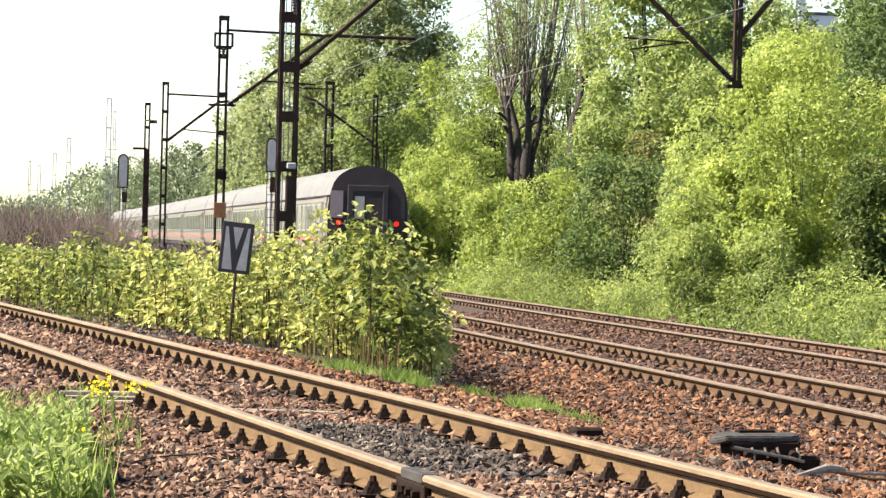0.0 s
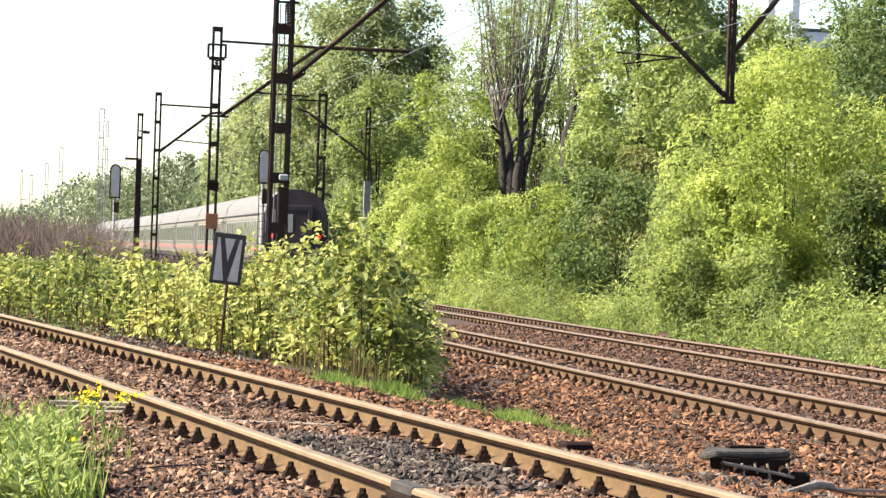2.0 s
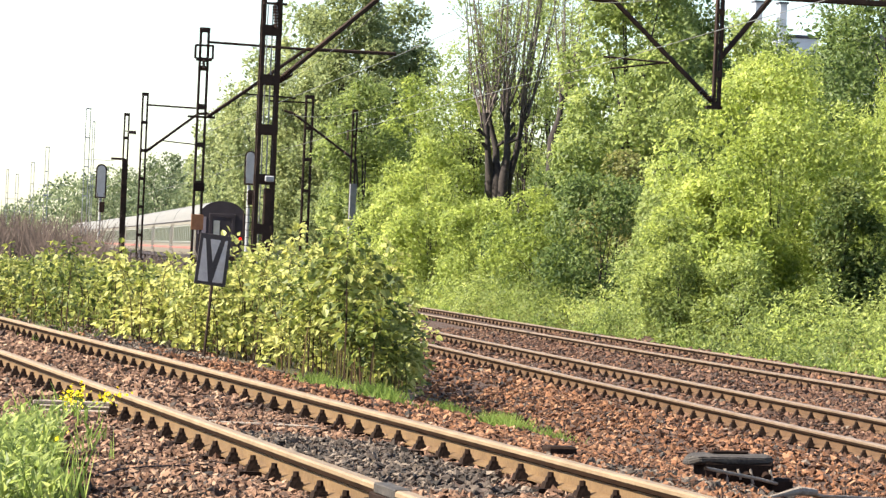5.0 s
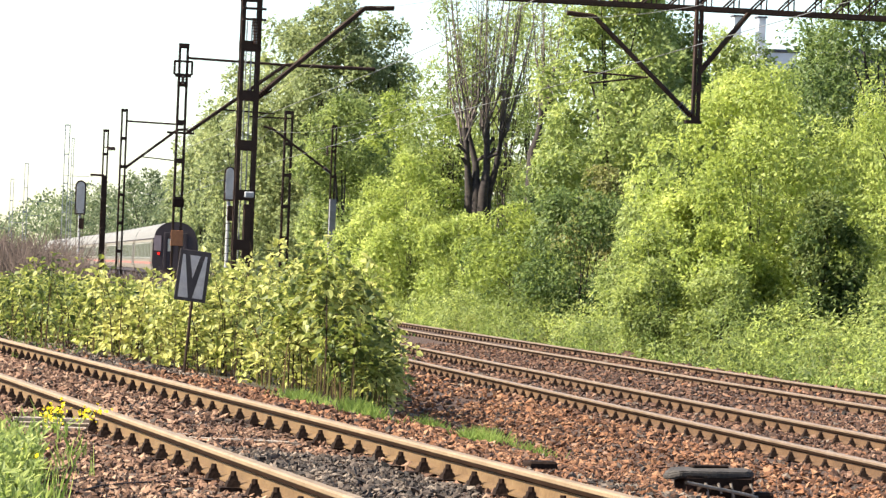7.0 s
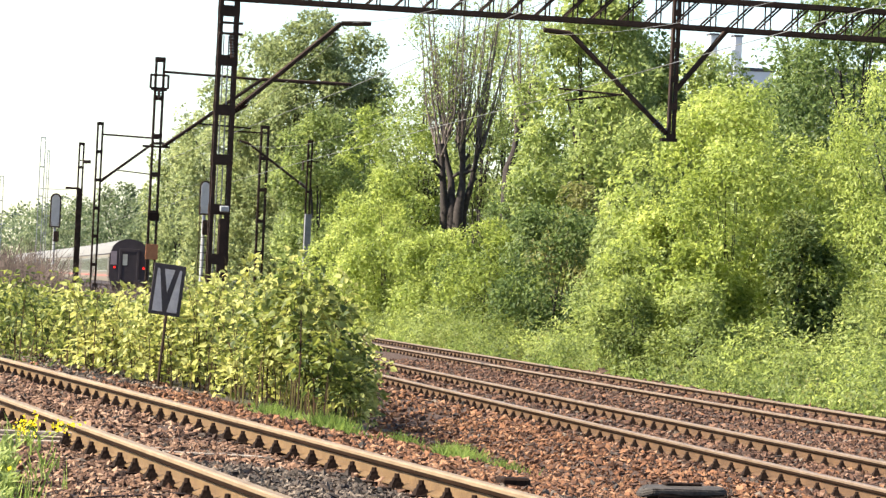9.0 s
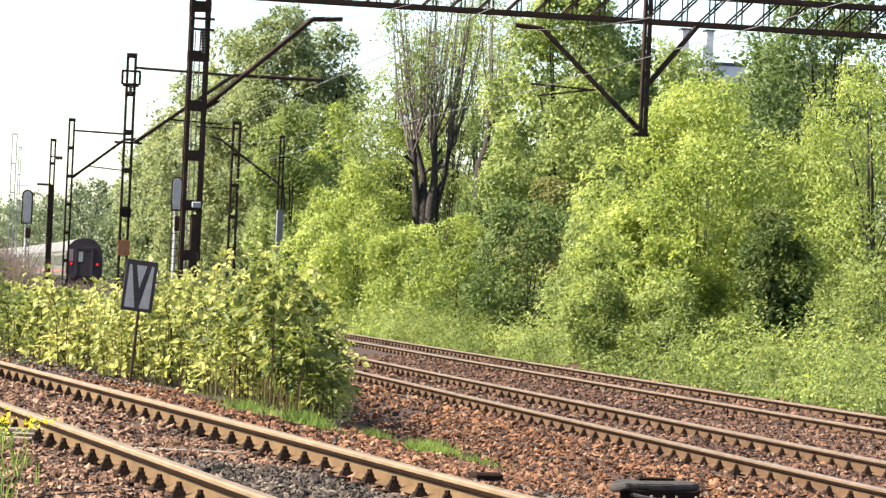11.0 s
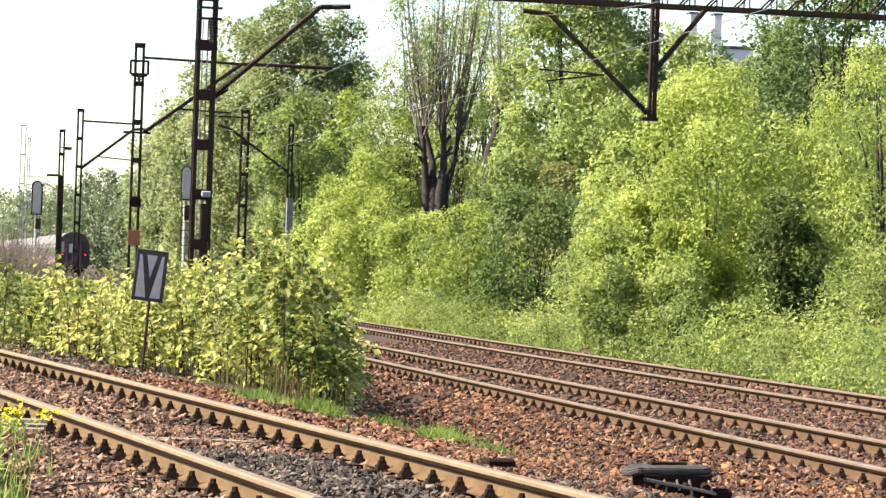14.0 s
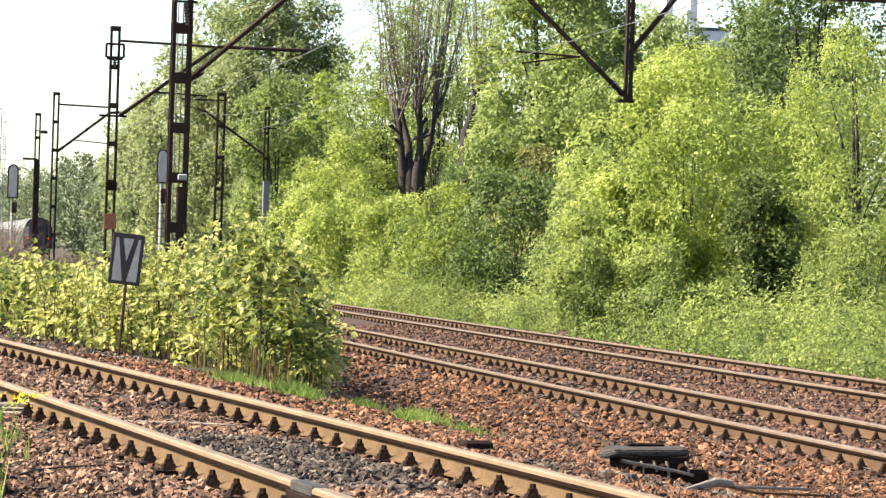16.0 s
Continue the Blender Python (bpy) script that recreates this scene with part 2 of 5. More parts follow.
def boxes(*specs, bevel=0.0):
    """One bmesh of boxes, each (x, y, z, sx, sy, sz) by centre and size."""
    bm = bmesh.new()
    for x, y, z, sx, sy, sz in specs:
        bmesh.ops.create_cube(bm, size=1, matrix=Matrix.Translation((x, y, z)) @ Matrix.Diagonal((sx, sy, sz, 1)))
    if bevel:
        bmesh.ops.bevel(bm, geom=bm.edges[:], offset=bevel, segments=1, affect="EDGES")
    return bm


def bar(a, b, r, n=6, bm=None, r2=None):
    """A round bar from a to b."""
    bm = bm or bmesh.new()
    a, b = Vector(a), Vector(b)
    d = b - a
    m = Matrix.Translation((a + b) / 2) @ d.to_track_quat("Z", "Y").to_matrix().to_4x4()
    bmesh.ops.create_cone(bm, cap_ends=True, segments=n, radius1=r, radius2=r if r2 is None else r2, depth=d.length, matrix=m)
    return bm


def tubes(lines, n=5):
    """Tapered tubes: each line is (points, radii). Returns verts, quads."""
    vs, fs = [], []
    for pts, rad in lines:
        pts = [Vector(p) for p in pts]
        start = len(vs)
        for i, (p, r) in enumerate(zip(pts, rad)):
            d = (pts[min(i + 1, len(pts) - 1)] - pts[max(i - 1, 0)]).normalized()
            s = d.cross(Vector((0.3, 1, 0.1))).normalized()
            u = d.cross(s)
            for k in range(n):
                a = 2 * math.pi * k / n
                vs.append(p + r * (math.cos(a) * s + math.sin(a) * u))
        for i in range(len(pts) - 1):
            for k in range(n):
                a, b = start + i * n + k, start + i * n + (k + 1) % n
                fs.append((a, b, b + n, a + n))
    return vs, fs


def unit(v):
    return v / (np.linalg.norm(v, axis=1, keepdims=True) + 1e-9)


def leaf_mesh(name, pos, way, up, size, ratio, material, heart=False):
    """Many leaves: each from pos along way, its face towards up; folded a little along the rib."""
    way = unit(way)
    side = unit(np.cross(way, up))
    nor = np.cross(side, way)
    s = size[:, None]
    if heart:
        rows = [(0, 0, 0), (0.28, 0.5, 0.10), (0.7, 0.33, 0.04), (1.0, 0, -0.12), (0.7, -0.33, 0.04), (0.28, -0.5, 0.10)]
    else:
        rows = [(0, 0, 0), (0.45, 0.5, 0.08), (1.0, 0, -0.05), (0.45, -0.5, 0.08)]
    k = len(rows)
    v = np.empty((len(pos), k, 3))
    for i, (a, b, c) in enumerate(rows):
        v[:, i] = pos + s * (a * way + b * ratio * side + c * nor)
    first = np.arange(len(pos))[:, None] * k
    if heart:
        f = np.concatenate([first + np.array([0, 1, 2, 3]), first + np.array([0, 3, 4, 5])], 1).reshape(-1, 4)
    else:
        f = np.concatenate([first + np.array([0, 1, 2]), first + np.array([0, 2, 3])], 1).reshape(-1, 3)
    return arrays(name, v.reshape(-1, 3), f, material)


# ---------------------------------------------------------------- the lines of the place
GAUGE = 1.505


def line_a(y):
    y = np.asarray(y, float)
    c = np.clip(y, -100, 330)
    return 9.28 + 1.673e-4 * c * c - 2.794e-7 * c ** 3 + 0.0191 * (y - c)


def line_b(y):
    return line_a(y) + 4.266


def line_s(y):
    y = np.asarray(y, float)
    return 4.141 - 0.0759 * y - 1.347e-4 * y * y


SIDING_Z = 0.427


def step(x, a, b):
    t = np.clip((x - a) / (b - a), 0, 1)
    return t * t * (3 - 2 * t)


def wave(x, y, s):
    return np.sin(x * s + 1.3 * np.sin(y * s * 0.7)) * np.cos(y * s * 1.1 + 0.8 * np.sin(x * s * 0.6))


def ground_z(x, y):
    x, y = np.asarray(x, float), np.asarray(y, float)
    s, a, b = x - line_s(y), x - line_a(y), x - line_b(y)
    z = 0.20 + 0.05 * step(-np.abs(s), -2.2, -1.5)
    z = z - 0.44 * step((s - 1.8) / np.maximum(0.5, (line_a(y) - 2.0 - line_s(y) - 1.8)), 0, 1.0)
    z = z - 0.12 * np.exp(-((a + 2.9) / 0.5) ** 2) * step(y, 26, 32)
    z = z + 0.07 * step(-np.abs(x - line_a(y) - 2.13), -4.4, -3.9)
    z = z - 0.22 * step(b, 2.0, 3.4) + 1.3 * step(b, 4.5, 16)
    z = z - 0.20 * np.exp(-((x - 5.5) / 0.42) ** 2 - ((y - 29.3) / 1.1) ** 2)
    return z + 0.012 * wave(x, y, 2.3) + 0.008 * wave(x + 3, y, 6.1)


def ground():
    xs = np.concatenate([[-3000, -900, -300, -120, -50, -25, -14], np.arange(-8, 26, 0.34), [27, 29, 32, 36, 42, 50, 65, 90, 150, 350, 900, 3000]])
    ys = np.concatenate([[-600, -300, -150, -80], np.arange(-50, 10, 1.0), np.arange(10, 60, 0.36), np.arange(60, 160, 1.2), np.arange(160, 500, 10), [550, 650, 800, 1100, 1700, 2600, 4200]])
    gx, gy = np.meshgrid(xs, ys)
    gz = ground_z(gx, gy)
    v = np.stack([gx, gy, gz], -1).reshape(-1, 3)
    nx, ny = len(xs), len(ys)
    i = (np.arange(ny - 1)[:, None] * nx + np.arange(nx - 1)[None]).ravel()
    q = np.stack([i, i + 1, i + 1 + nx, i + nx], 1)
    me = arrays("ground", v, q, M_SOIL)
    me.materials.append(M_BED)
    c = v[q].mean(1)
    s, a, b = c[:, 0] - line_s(c[:, 1]), c[:, 0] - line_a(c[:, 1]), c[:, 0] - line_b(c[:, 1])
    edge = 0.35 * wave(c[:, 0], c[:, 1], 1.7)
    bed = ((s > -2.8 - edge) & (s < 0) & (c[:, 1] < 26)) | ((s > -1.7 - edge) & (s < 2.8 + edge)) | ((a > -2.6 + edge) & (b < 2.0 + edge)) | ((s > 0) & (b < 2) & (c[:, 1] < 31 + 3 * edge) & (c[:, 1] > -60)) | ((c[:, 0] > 0.163 * c[:, 1]) & (b < 2))
    me.polygons.foreach_set("material_index", (bed & (c[:, 1] > -100)).astype(np.int32))
    me.polygons.foreach_set("use_smooth", np.ones(len(q), bool))
    tagged(put("ground", me), "weedy soil and rust-brown ballast along the tracks", "ground", kind="structure")


ground()


# ---------------------------------------------------------------- railway tracks
def sweep(profile, line, z, y0, y1, step_y, material):
    """A rail: a profile (x, z) carried along a line of the plan."""
    ys = np.arange(y0, y1 + step_y, step_y)
    xs = line(ys)
    tx = np.gradient(xs, ys)
    n = len(profile)
    v = np.empty((len(ys), n, 3))
    for k, (px, pz) in enumerate(profile):
        v[:, k, 0] = xs + px
        v[:, k, 1] = ys - tx * px
        v[:, k, 2] = z + pz
    i = (np.arange(len(ys) - 1)[:, None] * n + np.arange(n)[None]).ravel()
    j = (np.arange(len(ys) - 1)[:, None] * n + (np.arange(n)[None] + 1) % n).ravel()
    return arrays("rail", v.reshape(-1, 3), np.stack([i, j, j + n, i + n], 1), material)


FOOT = [(-0.0625, -0.149), (-0.0625, -0.138), (-0.012, -0.120), (-0.008, -0.04), (0.008, -0.04), (0.012, -0.120), (0.0625, -0.138), (0.0625, -0.149)]
HEAD = [(-0.010, -0.060), (-0.034, -0.050), (-0.035, -0.012), (-0.028, -0.003), (0.028, -0.003), (0.035, -0.012), (0.034, -0.050), (0.010, -0.060)]
TREAD = [(-0.0375, -0.027), (-0.037, -0.009), (-0.027, 0.001), (0.027, 0.001), (0.037, -0.009), (0.0375, -0.027)]


def fastener_mesh():
    bm = boxes((0, 0, -0.162, 0.35, 0.15, 0.026))
    for s in (-1, 1):
        x = s * 0.092
        for z, w, d, h in ((-0.132, 0.1, 0.12, 0.035), (-0.103, 0.062, 0.09, 0.03)):
            bmesh.ops.create_cone(bm, cap_ends=True, segments=4, radius1=w * 0.6, radius2=w * 0.46, depth=h, matrix=Matrix.Translation((x, 0, z)) @ Matrix.Rotation(radians(45), 4, "Z"))
        bmesh.ops.create_cone(bm, cap_ends=True, segments=6, radius1=0.021, radius2=0.016, depth=0.035, matrix=Matrix.Translation((x, 0, -0.08)))
    me = bpy.data.meshes.new("fastener")
    bm.to_mesh(me)
    bm.free()
    me.materials.append(M_IRON)
    return me


def sleeper_mesh(k):
    rnd = random.Random(k)
    bm = boxes((0, 0, -0.245, 2.55, 0.24, 0.14), bevel=0.012)
    for v in bm.verts:
        v.co += Vector((rnd.uniform(-0.02, 0.02), rnd.uniform(-0.012, 0.012), rnd.uniform(-0.006, 0.004)))
    me = bpy.data.meshes.new("sleeper")
    bm.to_mesh(me)
    bm.free()
    me.materials.append(M_SLEEPER)
    return me


FASTENER = fastener_mesh()
SLEEPERS = [sleeper_mesh(k) for k in range(5)]


def track(line, z, y0, near, far, head, label):
    back = -45.0
    tr = base("railway_track", Matrix.Identity(4), label, "railway track", "railway tracks", "structure")
    for off in (-GAUGE / 2, GAUGE / 2):
        shifted = lambda y, o=off: line(y) + o
        rail = put("rail", sweep(FOOT, shifted, z, back, far, 1.0, M_RAIL if z > 0.1 else M_RAIL_MAIN), tr)
        put("rail_head", sweep(HEAD, shifted, z, back, far, 1.0, M_HEADSHADE), rail, "rusty rail head, darkened for the shade under it")
        put("running_surface", sweep(TREAD, shifted, z, back, far, 1.0, head), rail, "worn bright running surface")
    rnd = random.Random(int(z * 100) + int(line(0) * 10))
    y = back + 0.2
    far_v, far_f = [], []
    i = 0
    while y < far:
        x = float(line(y))
        turn = -math.degrees(math.atan(float(line(y + 0.5) - line(y - 0.5))))
        if y0 < y < near:
            s = put("sleeper", SLEEPERS[i % 5], tr)
            s.matrix_basis = pose(x + rnd.uniform(-0.04, 0.04), y, z, 0, 0, turn + rnd.uniform(-0.8, 0.8))
            for off in (-GAUGE / 2, GAUGE / 2):
                f = put("fastener", FASTENER, tr)
                f.matrix_basis = pose(x + off, y + rnd.uniform(-0.012, 0.012), z, 0, 0, turn + rnd.uniform(-3, 3))
        else:
            for sx, cz, wx, wy, wz in ((0, -0.245, 2.55, 0.24, 0.14), (-GAUGE / 2, -0.12, 0.24, 0.13, 0.09), (GAUGE / 2, -0.12, 0.24, 0.13, 0.09)):
                n = len(far_v)
                for a in (-1, 1):
                    for b in (-1, 1):
                        for c in (-1, 1):
                            far_v.append((x + sx + a * wx / 2, y + b * wy / 2, z + cz + c * wz / 2))
                far_f += [(n, n + 1, n + 3, n + 2), (n + 4, n + 6, n + 7, n + 5), (n, n + 4, n + 5, n + 1), (n + 2, n + 3, n + 7, n + 6), (n + 1, n + 5, n + 7, n + 3)]
        y += 0.586
        i += 1
    if far_v:
        put("far_sleepers", raw("far_sleepers", far_v, far_f, M_SLEEPER), tr, kind="stuff")


track(line_s, SIDING_Z, 9.0, 62.0, 62.0, M_RAILTOP_OLD, "rusty siding track with dark fasteners on wooden sleepers")
track(line_a, 0.0, 14.0, 100.0, 400.0, M_RAILTOP, "main line track in rust-brown ballast beside the siding")
track(line_b, -0.035, 14.0, 100.0, 400.0, M_RAILTOP, "far main line track below the bushes")


# ---------------------------------------------------------------- loose ballast
def stones(name, x, y, size, material, label, sink=0.22):
    rs = np.random.RandomState(len(x) % 9973)
    n = len(x)
    octa = np.array([[1, 0.3, 0.1], [-0.2, 1, -0.1], [-1, -0.2, 0.1], [0.25, -1, 0], [0.15, 0.1, 0.95], [-0.1, -0.1, -0.95]])
    v = octa[None] * (0.75 + 0.5 * rs.rand(n, 6, 1)) + rs.uniform(-0.3, 0.3, (n, 6, 3))
    v = v * (size[:, None, None] * rs.uniform(0.55, 1.25, (n, 1, 3)) * np.array([1.15, 1.15, 0.75]) / 2)
    q = unit(rs.randn(n, 4) * np.array([0.55, 0.28, 0.28, 1.0]) + np.array([0.6, 0, 0, 0]))
    w, a, b, c = q.T
    r = np.stack([1 - 2 * (b * b + c * c), 2 * (a * b - c * w), 2 * (a * c + b * w), 2 * (a * b + c * w), 1 - 2 * (a * a + c * c), 2 * (b * c - a * w),
                  2 * (a * c - b * w), 2 * (b * c + a * w), 1 - 2 * (a * a + b * b)], 1).reshape(n, 3, 3)
    v = np.einsum("nij,nkj->nki", r, v)
    v[:, :, 0] += x[:, None]
    v[:, :, 1] += y[:, None]
    v[:, :, 2] += (ground_z(x, y) + size * (0.5 - sink))[:, None]
    first = np.arange(n)[:, None] * 6
    faces = np.array([(0, 1, 4), (1, 2, 4), (2, 3, 4), (3, 0, 4), (1, 0, 5), (2, 1, 5), (3, 2, 5), (0, 3, 5)])
    f = (first[:, :, None] + faces[None]).reshape(-1, 3)
    tagged(put(name, arrays(name, v.reshape(-1, 3), f, material)), label, "ballast", kind="stuff")


def on_ballast(x, y):
    s, a, b = x - line_s(y), x - line_a(y), x - line_b(y)
    edge = 0.3 * wave(x, y, 1.9)
    return ((s > -1.7 - edge) & (s < 2.7 + edge)) | ((s > -2.7 + edge) & (s < 0) & (y < 24)) | ((a > -2.5 + edge) & (b < 1.8 + edge)) | ((s > 0) & (b < 1.8) & (y < 30.5 + 2 * edge)) | ((x > 0.163 * y + 0.1 + 0.4 * edge) & (b < 1.8) & (y < 60)) | ((s < -1.2) & (s > -3.2) & (y > 19) & (y < 40))


def ballast():
    rs = np.random.RandomState(5)
    for y0, y1, per, lo, hi in ((12.5, 24, 640, 0.018, 0.06), (24, 40, 220, 0.03, 0.08), (40, 72, 60, 0.045, 0.1)):
        n = int(per * (y1 - y0) * 18)
        y = rs.uniform(y0, y1, n)
        x = rs.uniform(-2, 16, n)
        ok = on_ballast(x, y) & (x < 0.37 * y + 0.2) & (x > 0.015 * y) & ((y > 19) | (x > 0.75))
        x, y = x[ok], y[ok]
        size = lo + (hi - lo) * rs.rand(len(x)) ** 2
        s = x - line_s(y)
        # The ovals at x 6.0 and 5.5 paint thicket shadow with dark stones.
        grey = ((np.abs(s) < 0.6) & (np.hypot((y - 18.6) / 2.2, s / 0.75) < 1 + 0.3 * wave(x, y, 5))) | ((np.abs(x - 5.2) < 0.9) & (np.abs(y - 18.6) < 1.2) & (rs.rand(len(x)) < 0.55)) | ((s > 0.9) & (s < 2.7) & (y > 36) & (rs.rand(len(x)) < 0.75)) | (np.hypot((x - 6.0) / 0.45, (y - 34.2) / 2.2) < 1) | (np.hypot((x - 5.5) / 0.4, (y - 29.2) / 1.2) < 1) | (rs.rand(len(x)) < 0.05)
        fouled = ~grey & (((x - line_a(y) > -1.0 + 0.3 * wave(x, y, 3.1)) & (rs.rand(len(x)) < 0.95)) | (rs.rand(len(x)) < 0.12))
        dusty = ~grey & ~fouled & (s < 1.3 + 0.3 * wave(x, y, 2.3))
        red = ~grey & ~fouled & ~dusty
        stones("dusty_ballast_stones", x[dusty], y[dusty], size[dusty], M_STONE_DUSTY, "dusty pink-brown ballast stones round the siding rails")
        stones("ballast_stones", x[red], y[red], size[red], M_STONE, "rust-brown crushed stone ballast between the tracks")
        stones("fouled_ballast_stones", x[fouled], y[fouled], size[fouled], M_STONE_BROWN, "dark brown fouled ballast stones on the main line")
        stones("dark_ballast_stones", x[grey], y[grey], size[grey], M_STONE_DARK, "dark grey ballast stones, oily between the rails, standing for shadow beside the thicket")


ballast()


# ---------------------------------------------------------------- masts and catenary
def lattice_mast(x, y, z0, z1, w, plate, pitch_z, label, depth=None, orange=None, solid=0.0, leg=None, material=None):
    material = material or M_MAST
    m = base("catenary_mast", pose(x, y, z0, 0, 0, 3), label, "mast", "catenary masts")
    hgt = z1 - z0
    d = depth or w * 0.5
    leg = leg or w * 0.2
    for sx in (-1, 1):
        for sy in (-1, 1):
            part("leg", boxes((sx * (w - leg) / 2, sy * (d - leg * 0.6) / 2, hgt / 2, leg, leg * 0.6, hgt)), material, m)
    z = hgt - plate / 2
    while z > 0.3:
        for sy in (-1, 1):
            part("batten_plate", boxes((0, sy * (d / 2 + 0.008), z, w * 1.02, 0.012, plate)), material, m)
        z -= pitch_z
    if solid:
        part("lower_casing", boxes((0, 0, solid / 2, w * 0.85, d * 0.8, solid)), material, m)
    part("footing", boxes((0, 0, 0.05, w * 1.8, d * 2.2, 0.5), bevel=0.04), M_CONCRETE, m)
    if orange is not None:
        part("number_plate", boxes((0, -d / 2 - 0.03, orange - z0, w * 1.25, 0.02, 0.42), bevel=0.004), M_PLATE, m, "rust-orange plate")
    return m


def insulator(a, b, r, parent):
    """A porcelain insulator: ribbed discs on a rod."""
    a, b = Vector(a), Vector(b)
    rod = part("insulator", bar(a, b, r * 0.45), M_INSUL, parent)
    n = max(3, int((b - a).length / 0.06))
    for i in range(n):
        part("disc", bar(a.lerp(b, (i + 0.5) / n), a.lerp(b, (i + 0.9) / n), r, 8, None, r * 0.5), M_INSUL, rod)


def cantilever(m, root, foot, tip, end, tie=None, r=0.045, steady=None):
    """The bracket on a mast or drop post, in the mast's space."""
    part("strut", bar(foot, tip, r), M_MAST, m)
    part("top_tube", bar(tip, end, r), M_MAST, m)
    insulator(Vector(foot), Vector(foot).lerp(Vector(tip), 0.12), r * 1.8, m)
    if tie:
        part("tie_rod", bar(tie[0], tie[1], r * 0.7), M_MAST, m)
    if steady:
        part("steady_arm", bar(steady[0], steady[1], 0.022), M_MAST, m)


def masts():
    g = lambda x, y: float(ground_z(x, y))
    # the portal's near mast
    x, y = 7.5, 67.0
    z0 = g(x, y) - 0.1
    m = lattice_mast(x, y, z0, 8.4, 0.43, 0.22, 1.06, "dark riveted steel mast carrying a catenary portal beam", depth=0.24, leg=0.085, solid=1.2)
    part("conduit", boxes((0.03, 0, 3.6, 0.025, 0.03, 7.0)), M_CONCRETE, m)
    part("conduit", boxes((-0.08, 0, 3.6, 0.02, 0.03, 7.0)), M_CONCRETE, m)
    part("insulator_crossbar", boxes((0.02, -0.3, 6.95 - z0, 0.5, 0.06, 0.05)), M_MAST, m)
    part("insulator_crossbar", boxes((0.02, -0.3, 6.72 - z0, 0.5, 0.06, 0.05)), M_MAST, m)
    insulator((0.02, -0.3, 6.75 - z0), (0.06, -0.3, 6.2 - z0), 0.08, m)
    part("equipment_case", boxes((0.075, -0.06, 1.85 - z0, 0.17, 0.14, 1.9), bevel=0.015), M_MAST, m, "dark narrow equipment case")
    part("grey_lamp_box", boxes((0.06, -0.3, 3.0 - z0, 0.2, 0.05, 0.13), bevel=0.02), M_ALU, m, "grey worn plate")
    cantilever(m, None, (0.2, 0, 5.1 - z0), (2.45, 0, 7.12 - z0), (3.1, 0, 7.16 - z0), steady=((0.2, 0, 5.05 - z0), (0.5, 0, 5.25 - z0)), r=0.055)
    # the portal's far mast, behind the bushes
    x2 = 27.5
    lattice_mast(x2, y + 0.3, g(x2, y) - 0.2, 8.4, 0.43, 0.22, 1.06, "dark riveted steel mast carrying a catenary portal beam", depth=0.5, leg=0.085)
    # beam
    b = base("portal_beam", pose(7.3, y, 7.5), "long dark lattice steel portal beam across the main tracks", "portal beam")
    L = 20.4
    for yy in (-0.22, 0.22):
        part("chord", boxes((L / 2, yy, 0.0, L, 0.07, 0.09)), M_MAST, b)
        part("chord", boxes((L / 2, yy, 0.62, L, 0.07, 0.09)), M_MAST, b)
        bm = bmesh.new()
        k = 0
        while k * 0.62 < L - 0.6:
            a = k * 0.62
            bar((a, yy, 0.0), (a + 0.62, yy, 0.62), 0.022, 5, bm)
            bar((a + 0.31, yy, 0.0), (a + 0.31, yy, 0.62), 0.018, 5, bm)
            k += 1
        part("lattice_bracing", bm, M_MAST, b)
    # drop post with brackets to both sides
    d = base("drop_post", pose(17.32, y, 7.5), "dark steel drop post hanging from the portal beam", "drop post")
    for sx in (-0.055, 0.055):
        part("post", boxes((sx, 0, -0.9, 0.06, 0.16, 3.2)), M_MAST, d)
    for z in (-2.42, -1.75, -1.15, -0.4, 0.3):
        part("batten_plate", boxes((0, -0.09, z, 0.18, 0.012, 0.14)), M_MAST, d)
    part("foot_plate", boxes((-0.05, 0, -2.48, 0.34, 0.2, 0.07)), M_MAST, d)
    cantilever(d, None, (-0.1, 0, -2.35), (-2.35, 0, -0.29), (-2.95, 0, -0.25), steady=((-1.1, 0, -1.56), (-2.55, 0, -1.50)), r=0.055)
    part("brace", bar((0.05, 0, -1.4), (1.15, 0, 0.0), 0.06), M_MAST, d)
    part("steady_arm", bar((-1.1, 0, -1.55), (-2.4, 0, -1.75), 0.02), M_MAST, d)
    # second mast with an orange plate
    x, y = 7.86, 86.4
    z0 = g(x, y) - 0.1
    m = lattice_mast(x, y, z0, 7.5, 0.27, 0.13, 1.05, "slim dark lattice mast with a rust-orange plate", leg=0.055, orange=2.17)
    part("small_plate", boxes((0.0, -0.14, 3.12 - z0, 0.3, 0.02, 0.22)), M_IRON, m, "dark rusty plate")
    part("yoke", boxes((-0.02, -0.16, 7.0 - z0, 0.5, 0.05, 0.06), (-0.26, -0.16, 6.82 - z0, 0.06, 0.05, 0.38), (0.22, -0.16, 6.82 - z0, 0.06, 0.05, 0.38), (-0.02, -0.16, 6.62 - z0, 0.44, 0.05, 0.1), bevel=0.008), M_MAST, m)
    insulator((-0.02, -0.16, 6.6 - z0), (-0.02, -0.16, 6.35 - z0), 0.09, m)
    part("wall_bracket", boxes((0, 0, 5.05 - z0, 0.75, 0.06, 0.06)), M_MAST, m)
    cantilever(m, None, (0.18, 0, 5.06 - z0), (2.84, 0, 7.07 - z0), (5.35, 0, 7.08 - z0), tie=((0.1, 0, 7.11 - z0), (3.0, 0, 7.06 - z0)), r=0.05, steady=((1.1, 0, 5.75 - z0), (2.6, 0, 5.7 - z0)))
    # third mast
    x, y = 8.62, 118.0
